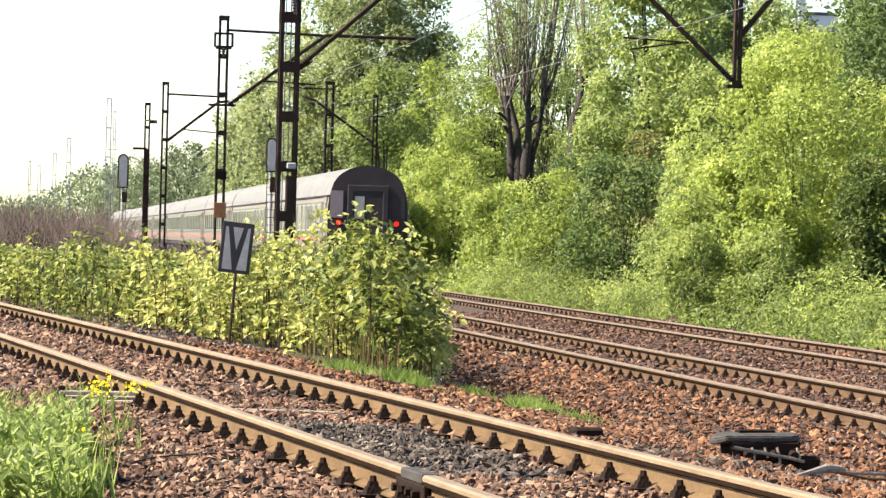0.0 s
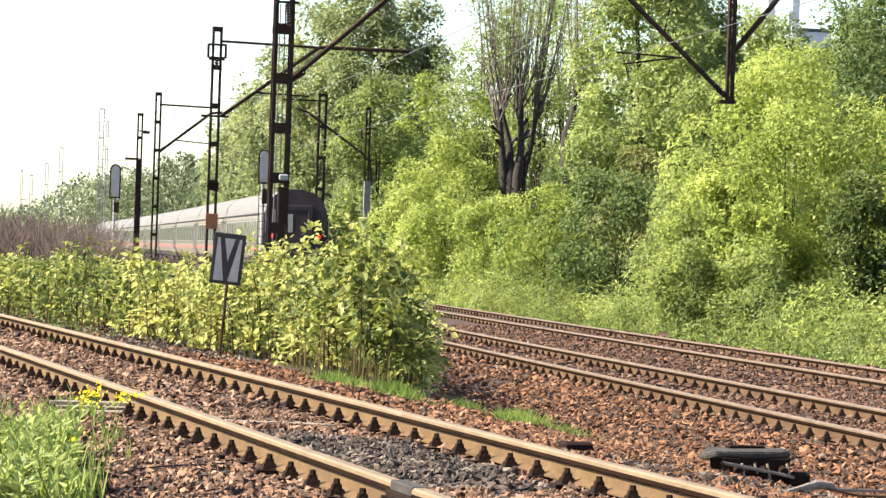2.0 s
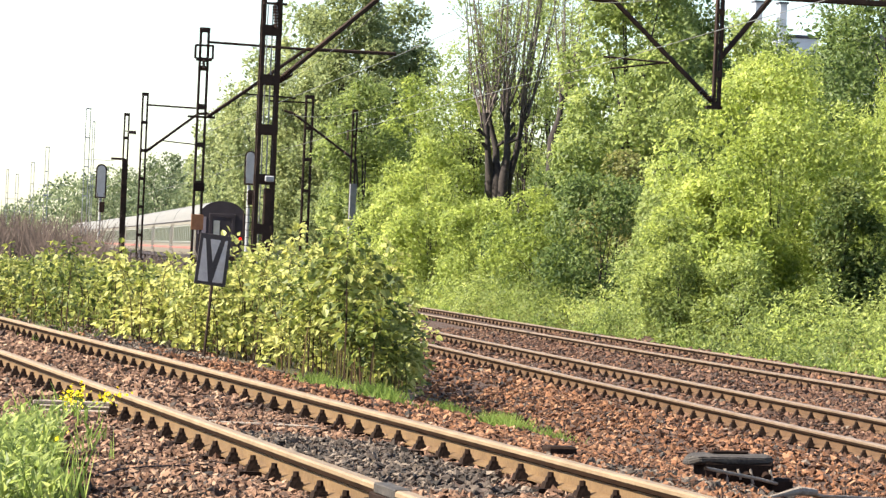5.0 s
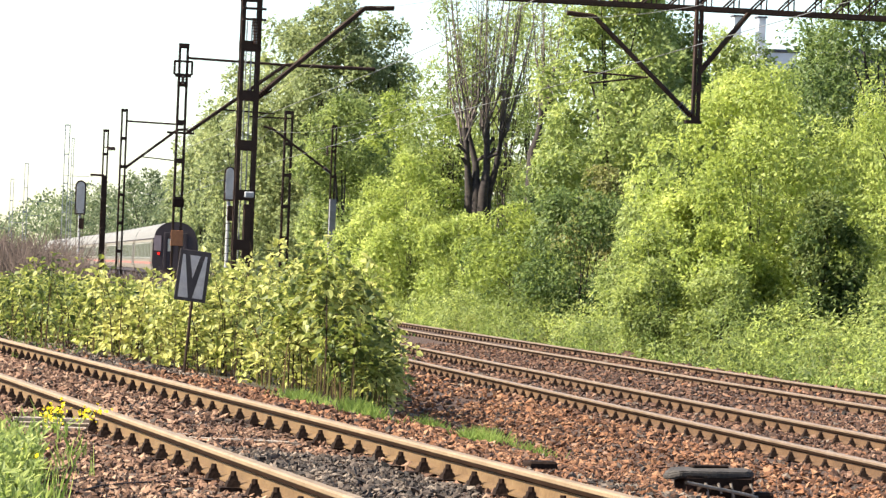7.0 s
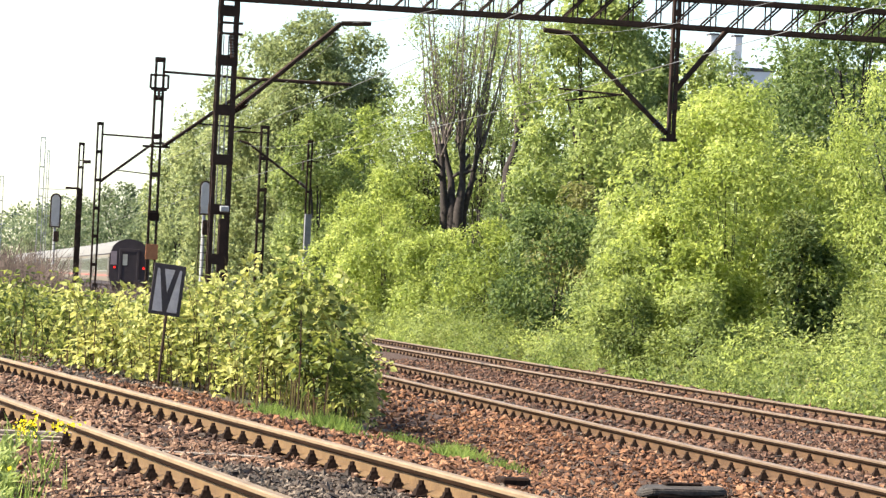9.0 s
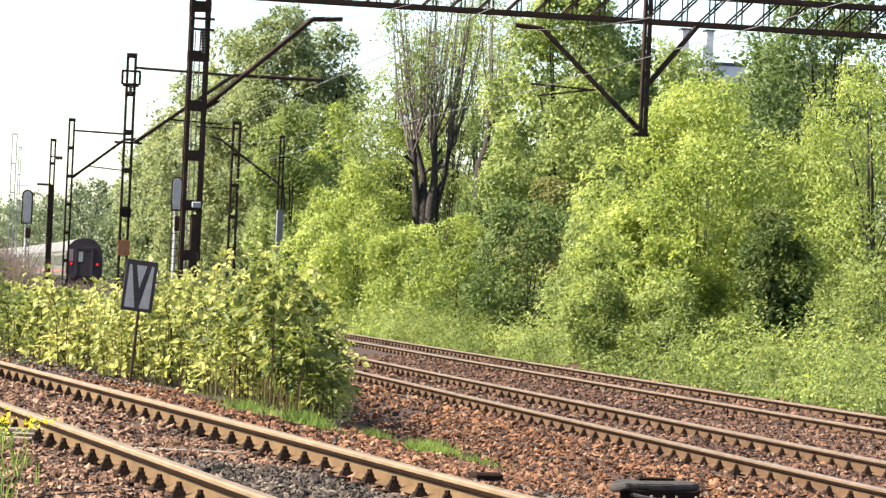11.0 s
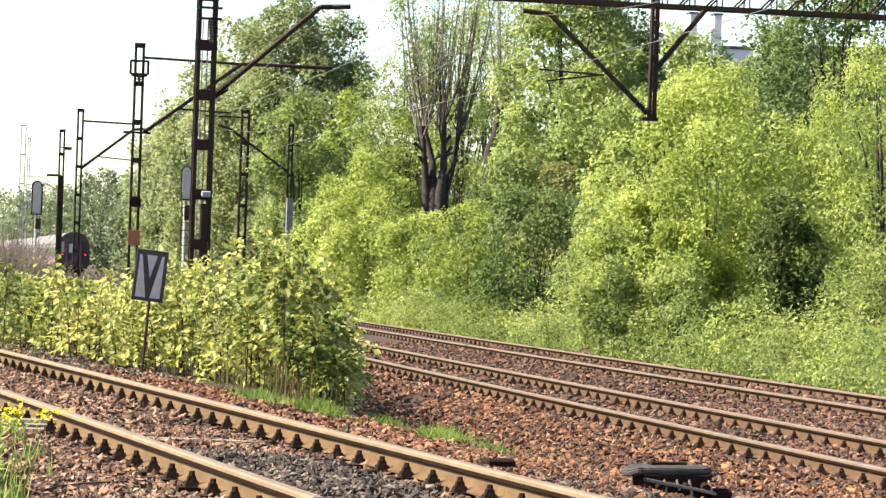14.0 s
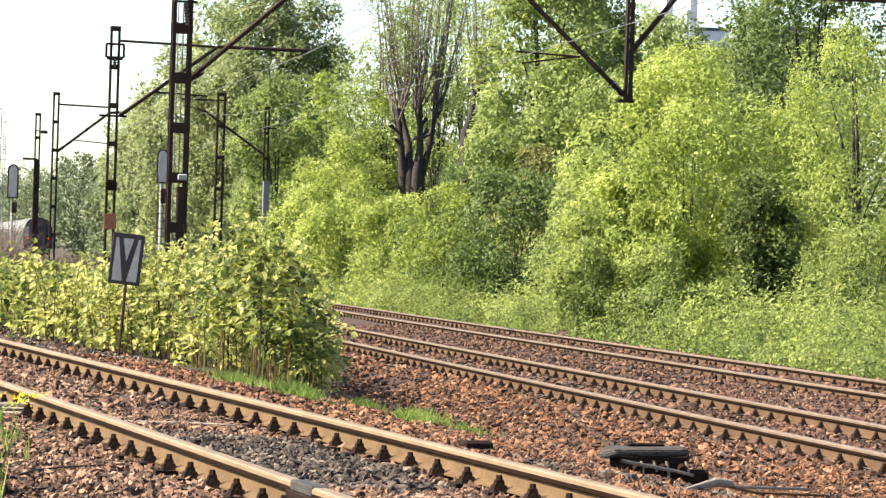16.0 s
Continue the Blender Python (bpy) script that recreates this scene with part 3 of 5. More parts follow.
    z0 = g(x, y) - 0.1
    m = lattice_mast(x, y, z0, 7.15, 0.24, 0.12, 1.05, "slim dark lattice mast beside the main track", leg=0.06)
    cantilever(m, None, (0.1, 0, 4.95 - z0), (2.0, 0, 6.46 - z0), (2.4, 0, 6.5 - z0), tie=((0.05, 0, 6.7 - z0), (2.2, 0, 6.66 - z0)), r=0.05, steady=((0.6, 0, 5.4 - z0), (2.1, 0, 5.3 - z0)))
    # anchor mast with solid casing
    x, y = 9.15, 135.5
    z0 = g(x, y) - 0.1
    m = lattice_mast(x, y, z0, 7.07, 0.24, 0.12, 1.0, "dark anchor mast with a solid lower casing", leg=0.06, solid=5.1 - z0, orange=None)
    insulator((0.05, -0.15, 6.25 - z0), (0.4, -0.15, 6.25 - z0), 0.12, m)
    part("outrigger", boxes((0.15, -0.1, 6.3 - z0, 0.5, 0.05, 0.05)), M_MAST, m)
    part("strut", bar((0, 0, 5.1 - z0), (-0.6, 0, 5.1 - z0), 0.05), M_MAST, m)
    # masts on the far side of the main line
    x, y = 18.3, 130.6
    z0 = g(x, y) - 0.1
    m = lattice_mast(x, y, z0, 7.5, 0.22, 0.12, 1.05, "dark mast above a grey steel lower part", leg=0.06)
    part("lower_casing", boxes((0.02, -0.15, 2.4, 0.26, 0.2, 4.8)), M_CONCRETE, m, "grey steel lower part")
    part("insulator_crossbar", boxes((0, -0.15, 6.6 - z0, 0.7, 0.05, 0.05)), M_MAST, m)
    insulator((-0.3, -0.15, 6.6 - z0), (-0.3, -0.15, 6.2 - z0), 0.09, m)
    cantilever(m, None, (-0.1, 0, 5.5 - z0), (-2.6, 0, 7.2 - z0), (-3.0, 0, 7.3 - z0), r=0.05)
    x, y = 18.8, 150.0
    m = lattice_mast(x, y, g(x, y) - 0.1, 8.96, 0.42, 0.16, 1.5, "dark lattice mast half hidden by trees", leg=0.09)
    z0 = g(x, y) - 0.1
    part("cross_arm", boxes((-0.9, 0, 8.6 - z0, 2.2, 0.08, 0.07)), M_MAST, m)
    # masts far down the line, their pale metal standing in for haze
    for x, y, z1, w in ((13.3, 240, 11.6, 0.55), (14.6, 255, 11.2, 0.3), (12.5, 290, 10.0, 0.5), (12.8, 330, 9.5, 0.5), (12.6, 370, 9.0, 0.5), (9.3, 300, 8.0, 0.3)):
        m = lattice_mast(x, y, g(x, y), z1, w * 0.7, 0.08, 2.2, "distant lattice mast along the railway, coloured pale for haze", leg=0.045, material=M_ALU)
        part("cross_arm", boxes((1.0, 0, z1 * 0.68, 2.2, 0.04, 0.04)), M_ALU, m)
        part("cross_arm", boxes((0.7, 0, z1 * 0.55, 1.4, 0.04, 0.04)), M_ALU, m)


masts()


def wires():
    """Contact and carrier wires over both main tracks."""
    for line, name in ((line_a, "near"), (line_b, "far")):
        supports = [20.0, 67.0, 118.0 if name == "near" else 130.6, 185.0, 250.0, 320.0]
        for kind, zz, sag, r in (("contact_wire", 5.75, 0.0, 0.007), ("carrier_wire", 7.15, 0.9, 0.005)):
            lines = []
            for k in range(len(supports) - 1):
                a, b = supports[k], supports[k + 1]
                pts = []
                for i in range(13):
                    t = i / 12
                    y = a + (b - a) * t
                    side = (0.25 if k % 2 else -0.25) * (1 - 2 * t)
                    pts.append((float(line(y)) + side, y, zz - sag * 4 * t * (1 - t)))
                lines.append((pts, [r] * 13))
            v, f = tubes(lines, 4)
            tagged(put(kind, raw(kind, v, f, M_WIRE)), "thin copper overhead wire above the main track", "overhead wire", "overhead wires")


wires()


# ---------------------------------------------------------------- signals and the siding's sign
def signal(x, y, top, h, w, label):
    z0 = float(ground_z(x, y))
    s = base("railway_signal", pose(x, y, z0), label, "railway signal", "railway signals")
    n = 12
    pts = [(w / 2 * math.cos(a), h / 2 - w / 2 + w / 2 * math.sin(a)) for a in (math.pi * i / n for i in range(n + 1))]
    pts += [(-w / 2, -h / 2), (w / 2, -h / 2)]
    for nm, k, yy, mat in (("backboard_rim", 1.0, 0.0, M_MAST), ("backboard", 0.74, -0.05, M_ALU)):
        bm = bmesh.new()
        vs = [bm.verts.new((px * k, yy, top - h / 2 - z0 + pz * (1 - (1 - k) * w / h))) for px, pz in pts]
        f = bm.faces.new(vs)
        r = bmesh.ops.extrude_face_region(bm, geom=[f])
        bmesh.ops.translate(bm, vec=(0, 0.045, 0), verts=[v for v in r["geom"] if isinstance(v, bmesh.types.BMVert)])
        bmesh.ops.recalc_face_normals(bm, faces=bm.faces[:])
        part(nm, bm, mat, s)
    part("post", bar((0, 0.1, 0), (0, 0.1, top - h - z0 + 0.6), 0.075, 10), M_ALU, s)
    bm = bmesh.new()
    for sx in (-0.18, 0.18):
        bar((sx, -0.15, 0), (sx, -0.15, top - h - z0 + 0.3), 0.016, 4, bm)
    z = 0.3
    while z < top - h - z0 + 0.2:
        bar((-0.18, -0.15, z), (0.18, -0.15, z), 0.012, 4, bm)
        z += 0.3
    part("ladder", bm, M_MAST, s)
    part("equipment_box", boxes((0.1, 0.0, top - h - z0 - 0.5, 0.3, 0.3, 0.6), bevel=0.03), M_MAST, s)


signal(10.85, 180.0, 5.95, 1.95, 0.62, "oval signal backboard on a thin post seen from behind")
signal(13.4, 125.0, 5.4, 1.36, 0.44, "oval signal backboard on a ladder post before dark trees")


def v_sign():
    """The small board with a white notched panel on a thin leaning post."""
    s = base("track_sign", pose(3.52, 37.0, 0.16, 0, 0.8, 2), "dark blue board with white wedges on a thin leaning post", "track sign")
    part("post", bar((0, 0.03, 0), (0.065, 0.03, 1.2), 0.017, 8), M_MAST, s)
    bm = boxes((0, 0, 0, 0.375, 0.012, 0.6), bevel=0.004)
    tilt = pose(0.04, 0, 1.19, 0, 4.6, 0)
    bm.transform(tilt)
    board = part("board", bm, M_SIGN_DARK, s)
    shapes = [[(-0.145, -0.26), (-0.145, 0.24), (-0.118, 0.24), (-0.025, -0.26)],
              [(0.145, -0.26), (0.145, 0.24), (0.118, 0.24), (0.025, -0.26)],
              [(-0.062, 0.24), (0.062, 0.24), (0.0, -0.03)]]
    for sh in shapes:
        bm = bmesh.new()
        f = bm.faces.new([bm.verts.new((x, -0.011, z)) for x, z in sh])
        r = bmesh.ops.extrude_face_region(bm, geom=[f])
        bmesh.ops.translate(bm, vec=(0, 0.003, 0), verts=[v for v in r["geom"] if isinstance(v, bmesh.types.BMVert)])
        bmesh.ops.recalc_face_normals(bm, faces=bm.faces[:])
        bm.transform(tilt)
        part("white_wedge", bm, M_SIGN_WHITE, board, "dirty white painted wedge")


v_sign()


# ---------------------------------------------------------------- the train
COACH_L, COACH_STEP = 26.1, 26.4
SECTION = [(-1.30, 1.02), (-1.41, 1.35), (-1.41, 2.55), (-1.36, 2.95)]
ROOF = [(-1.36, 2.95)] + [(-1.30 * math.cos(a), 2.98 + 1.07 * math.sin(a) ** 0.85) for a in (math.pi * i / 16 for i in range(1, 16))] + [(1.36, 2.95)]


def loft(section, y0, y1, closed=False):
    bm = bmesh.new()
    a = [bm.verts.new((x, y0, z)) for x, z in section]
    b = [bm.verts.new((x, y1, z)) for x, z in section]
    for i in range(len(section) - 1):
        bm.faces.new((a[i], a[i + 1], b[i + 1], b[i]))
    bmesh.ops.recalc_face_normals(bm, faces=bm.faces[:])
    for f in bm.faces:
        f.smooth = True
    return bm


def coach():
    c = base("railway_coach", Matrix.Identity(4), "cream and grey passenger coach with a silver roof", "railway coach", "coaches of the train")
    part("roof", loft(ROOF, 0.0, COACH_L), M_ROOF, c)
    for s in (-1, 1):
        part("side_wall", loft([(s * x, z) for x, z in SECTION], 0.0, COACH_L), M_COACH, c)
        part("window_band", boxes((s * 1.412, COACH_L / 2, 2.2, 0.012, COACH_L - 3.6, 1.12)), M_BAND, c, "grey painted band")
        part("waist_stripe", boxes((s * 1.413, COACH_L * 0.5, 1.42, 0.012, COACH_L - 0.2, 0.08)), M_RED, c, "faded red stripe")
        part("gutter", boxes((s * 1.39, COACH_L / 2, 2.97, 0.05, COACH_L, 0.05)), M_END, c)
        for k in range(11):
            w = part("window", boxes((s * 1.418, 3.2 + k * 1.97, 2.22, 0.016, 1.35, 0.86)), M_GLASS, c)
            for dy, dz, sy, sz in ((-0.7, 0, 0.06, 0.98), (0.7, 0, 0.06, 0.98), (0, 0.46, 1.46, 0.05), (0, -0.46, 1.46, 0.05)):
                part("frame", boxes((s * 1.42, 3.2 + k * 1.97 + dy, 2.22 + dz, 0.024, sy, sz)), M_FRAME, w)
        for yy in (0.85, COACH_L - 0.85):
            dr = part("door", boxes((s * 1.415, yy, 1.95, 0.02, 0.84, 1.95), bevel=0.006), M_COACH, c)
            part("door_window", boxes((s * 1.43, yy, 2.35, 0.012, 0.5, 0.8)), M_GLASS, dr)
            for dy in (-0.5, 0.5):
                part("handrail", boxes((s * 1.45, yy + dy, 1.95, 0.03, 0.04, 1.5)), M_FRAME, dr)
    for yy, face in ((0.0, -1), (COACH_L, 1)):
        bm = bmesh.new()
        f = bm.faces.new([bm.verts.new((x, yy, z)) for x, z in SECTION + ROOF[1:-1] + [(-x, z) for x, z in reversed(SECTION)]])
        r = bmesh.ops.extrude_face_region(bm, geom=[f])
        bmesh.ops.translate(bm, vec=(0, -face * 0.05, 0), verts=[v for v in r["geom"] if isinstance(v, bmesh.types.BMVert)])
        bmesh.ops.recalc_face_normals(bm, faces=bm.faces[:])
        part("end_wall", bm, M_END, c, "sooty dark end wall")
        for s in (-1, 1):
            part("end_panel", boxes((s * 1.1, yy + face * 0.012, 2.68, 0.44, 0.02, 0.95)), M_ENDSIDE if s < 0 else M_END, c)
            part("gangway_bellows", boxes((s * 0.62, yy + face * 0.03, 2.1, 0.2, 0.06, 2.2), bevel=0.015), M_END, c, "black rubber bellows")
            part("buffer", bar((s * 0.87, yy, 1.05), (s * 0.87, yy + face * 0.14, 1.05), 0.2, 12), M_END, c)
            lamp = part("tail_lamp", bar((s * 1.02, yy, 2.03), (s * 1.02, yy + face * 0.06, 2.03), 0.085, 10), M_LAMP if face < 0 else M_GLASS, c, "round red tail lamp" if face < 0 else "unlit lamp")
        part("gangway_bellows", boxes((0, yy + face * 0.03, 3.25, 1.44, 0.06, 0.22), bevel=0.015), M_END, c, "black rubber bellows")
        ed = part("end_door", boxes((0, yy + face * 0.03, 2.1, 1.0, 0.02, 2.1)), M_END, c)
        part("door_window", boxes((-0.3, yy + face * 0.045, 2.58, 0.34, 0.012, 0.78)), M_FRAME, ed, "pale grey window")
    part("underframe", boxes((0, COACH_L / 2, 0.9, 2.5, COACH_L - 0.6, 0.28), (0, COACH_L / 2, 0.6, 2.2, 9, 0.5), bevel=0.03), M_END, c)
    for yy in (3.3, COACH_L - 3.3):
        bg = part("bogie", boxes((-1.02, yy, 0.55, 0.16, 3.4, 0.3), (1.02, yy, 0.55, 0.16, 3.4, 0.3), (0, yy, 0.6, 2.1, 0.5, 0.3), bevel=0.02), M_END, c)
        for dy in (-1.25, 1.25):
            for s in (-1, 1):
                part("wheel", bar((s * 0.70, yy + dy, 0.46), (s * 0.83, yy + dy, 0.46), 0.46, 20), M_IRON, bg)
    return c


COACHES = [coach()]
for k in range(9):
    COACHES.append(copy_thing(COACHES[0], Matrix.Identity(4)))
SPEED, START = 12.55, 109.7


def coach_pose(rear):
    a = Vector((float(line_b(rear)), rear, 0))
    b = Vector((float(line_b(rear + COACH_L)), rear + COACH_L, 0))
    d = b - a
    return pose(a.x, a.y, 0.0, 0, 0, -math.degrees(math.atan2(d.x, d.y)))


# ---------------------------------------------------------------- plants
def spray_leaves(rs, cen, nor, srad, per, leaf, droop=0.15):
    """Leaves in shingled sprays: per leaves round each centre, spread across nor and curling down at the rim."""
    n = len(cen) * per
    k = np.repeat(np.arange(len(cen)), per)
    d = nor[k]
    t1 = unit(np.cross(d, np.array([0.31, 0.2, 0.93])))
    t2 = np.cross(d, t1)
    a = rs.uniform(0, 2 * np.pi, n)
    q = np.sqrt(rs.rand(n)) * 1.15
    out = np.cos(a)[:, None] * t1 + np.sin(a)[:, None] * t2
    r = (q * srad[k])[:, None]
    pos = cen[k] + out * r - d * r * q[:, None] * 0.55 + rs.randn(n, 3) * leaf * 0.35
    way = unit(out * 0.8 + d * 0.15 + rs.randn(n, 3) * 0.4 + np.array([0, 0, -droop]))
    up = unit(d * 0.7 + rs.randn(n, 3) * 0.33 + np.array([0, 0, 0.5]))
    return pos, way, up, leaf * rs.uniform(0.6, 1.35, n)


def tree(x, y, top, radius, leaves, material, leaf=0.13, ratio=0.55, low=0.25, label="", name="tree", trunk=0.12, seed=0, stretch=1.0, category="tree", droop=0.0):
    """A leafy tree or shrub: trunk and limbs, and a lobed crown of leaf sprays with dark hollows between."""
    rs = np.random.RandomState(seed * 7 + int(abs(x) * 13 + y))
    if category == "shrub":
        trunk = 0.045
    z0 = float(ground_z(x, y))
    h = top - z0
    t = base(name, pose(x, y, z0), label, category)
    lo = h * low
    mid = (h + lo) / 2
    # lobes: large swellings over the crown
    nl = int(14 + radius * 8 + h * 2.0 + radius * radius * h * 0.26)
    u = rs.uniform(-1, 1, nl)
    a = np.arange(nl) * 2.4 + rs.uniform(-0.5, 0.5, nl)
    rr = np.sqrt(1 - 0.85 * u * u) * rs.uniform(0.3, 0.92, nl)
    prof = 1.0 - 0.22 * np.clip(u, 0, 1)
    lobe = np.stack([radius * rr * np.cos(a) * prof, radius * rr * np.sin(a) * prof * stretch, mid + u * (h - lo) / 2 * 0.84], 1)
    lr = np.clip(radius * rs.uniform(0.17, 0.40, nl), 0.26, 0.95) * (1.0 - 0.25 * np.clip(u, 0, 1))
    trunk *= 0.75
    lines = [([(0, 0, -0.1), (0.015 * h * rs.randn(), 0, h * 0.3), (rs.randn() * 0.05 * h, rs.randn() * 0.04 * h, h * 0.82)], [trunk, trunk * 0.75, trunk * 0.15])]
    for i in range(min(nl, 14)):
        b0 = h * rs.uniform(0.06, 0.45)
        c = lobe[i]
        lines.append(([(0, 0, b0), (c[0] * 0.45, c[1] * 0.45, b0 + (c[2] - b0) * 0.6), tuple(c + np.array([0, 0, lr[i] * 0.5]))], [trunk * 0.45, trunk * 0.28, trunk * 0.06]))
    for i, line in enumerate(lines):
        nm = "limb" if i else "trunk"
        v, f = tubes([line], 5)
        put(nm, raw(nm, v, f, M_BARK, True), t)
    # sprays on the lobes' open sides
    total = int(leaves * 1.2)
    per = 22
    m = int(total / per * 2.2)
    k = rs.choice(nl, m, p=lr ** 2 / (lr ** 2).sum())
    d = unit(rs.randn(m, 3) + unit(lobe[k] - np.array([0, 0, mid])) * 0.7 + np.array([0, 0, 0.35]))
    cen = lobe[k] + d * (lr[k] * rs.uniform(0.7, 1.22, m))[:, None] * np.array([1, 1, 1.25])
    far = (np.linalg.norm(cen[:, None] - lobe[None], axis=2) / lr[None])
    far[np.arange(m), k] = 9
    ok = (far.min(1) > 0.62) & (cen[:, 2] > 0.05)
    cen, d = cen[ok][: int(total * 0.88 / per)], d[ok][: int(total * 0.88 / per)]
    srad = leaf * rs.uniform(1.5, 3.2, len(cen))
    if droop:
        cen = np.repeat(cen, 2, 0)
        d = np.repeat(d, 2, 0)
        srad = np.repeat(srad, 2)
        cen[1::2, 2] -= srad[1::2] * 1.6
        per = 11
    sets = [spray_leaves(rs, cen, d, srad, per, leaf, 0.15 + droop)]
    # larger leaves added deep in the crown to block light and see-through gaps
    n = int(total * 0.10)
    k = rs.choice(nl, n, p=lr ** 2 / (lr ** 2).sum())
    p = lobe[k] + unit(rs.randn(n, 3)) * (lr[k] * 0.72 * rs.rand(n) ** 0.4)[:, None]
    sets.append((p, rs.randn(n, 3), unit(rs.randn(n, 3) + np.array([0, 0, 0.8])), leaf * rs.uniform(1.3, 2.1, n)))
    pos, way, up, size = (np.concatenate(c) for c in zip(*sets))
    pos[:, 2] = np.maximum(pos[:, 2], 0.04)
    put("crown", leaf_mesh("crown", pos, way, up, size, ratio, material), t)
    return t


def pollard(x, y, knob, top, stems, spread, seed, label):
    """An old lopped tree: a thick dark bole that forks to knobbly heads, then long upright shoots."""
    rs = np.random.RandomState(seed)
    z0 = float(ground_z(x, y))
    t = base("pollarded_tree", pose(x, y, z0), label, "tree")
    lines, shoots = [], []
    fork = (knob - z0) * (0.6 if stems > 1 else 0.7)
    for i in range(stems):
        o = (i - (stems - 1) / 2) * spread / max(1, stems - 1)
        kz = knob - z0 + rs.uniform(-0.9, 0.5)
        r = rs.uniform(0.08, 0.125)
        end = np.array([o + rs.randn() * 0.08 + (0.35 if stems == 1 else 0), rs.randn() * 0.25, kz])
        foot = np.array([o * 0.35, rs.randn() * 0.12, -0.1])
        pts = [foot, foot + np.array([0.03 * rs.randn(), 0, fork * 0.5]), np.array([o * 0.45, foot[1], fork])]
        for q in (0.35, 0.7):
            pts.append(pts[2] + (end - pts[2]) * q + rs.randn(3) * np.array([0.06, 0.06, 0]))
        pts.append(end)
        lines.append(([tuple(p) for p in pts], [r * 2.6, r * 2.3, r * 1.9, r * 1.3, r * 1.0, r * 1.6]))
        for j in range(3):
            p0 = pts[3] + (end - pts[3]) * rs.rand()
            side = np.array([rs.choice((-1, 1)) * rs.uniform(0.15, 0.4), rs.randn() * 0.2, rs.uniform(0.2, 0.5)])
            lines.append(([tuple(p0), tuple(p0 + side * 0.6), tuple(p0 + side)], [r * 0.7, r * 0.55, r * 0.75]))
        for j in range(20):
            a = rs.uniform(0, 2 * np.pi)
            stout = j < 5
            p0 = end + np.array([rs.randn() * 0.12, rs.randn() * 0.12, -rs.uniform(0, 0.5)])
            l = (top - knob) * (rs.uniform(0.9, 1.35) if stout else rs.uniform(0.3, 1.0))
            w = rs.uniform(0.15, 0.75) * (1.4 if stout else 1.0)
            p1 = p0 + np.array([w * math.cos(a) * 0.8, w * math.sin(a) * 0.8, l * 0.3])
            p2 = p0 + np.array([w * math.cos(a) * 1.5 + o * 0.4, w * math.sin(a) * 1.5, l]) + rs.randn(3) * 0.12
            g = 0.05 if stout else 0.024
            shoots.append(([tuple(p0), tuple(p1), tuple(p2)], [g, g * 0.65, 0.007]))
            for m in range(2):
                s0 = p1 + (p2 - p1) * rs.uniform(0.1, 0.8)
                s1 = s0 + np.array([rs.randn() * 0.25, rs.randn() * 0.25, rs.uniform(0.3, 0.9)])
                shoots.append(([tuple(s0), tuple((s0 + s1) / 2 + rs.randn(3) * 0.03), tuple(s1)], [0.013, 0.01, 0.004]))
    v, f = tubes(lines, 8)
    put("trunk", raw("trunk", v, f, M_BARK, True), t)
    v, f = tubes(shoots, 4)
    put("shoot_growth", raw("shoot_growth", v, f, M_TWIG), t, "thin grey upright shoots", "stuff")
    n = 1100 + 700 * stems
    k = rs.randint(0, len(shoots), n)
    tt = rs.uniform(0.3, 1, n)
    p1 = np.array([shoots[i][0][1] for i in k])
    p2 = np.array([shoots[i][0][2] for i in k])
    pos = p1 + (p2 - p1) * tt[:, None] + rs.randn(n, 3) * 0.16
    put("leaves", leaf_mesh("leaves", pos, rs.randn(n, 3), rs.randn(n, 3) + np.array([0, 0, 0.5]), 0.11 * rs.uniform(0.6, 1.3, n), 0.5, L_MID), t, "sparse young leaves")


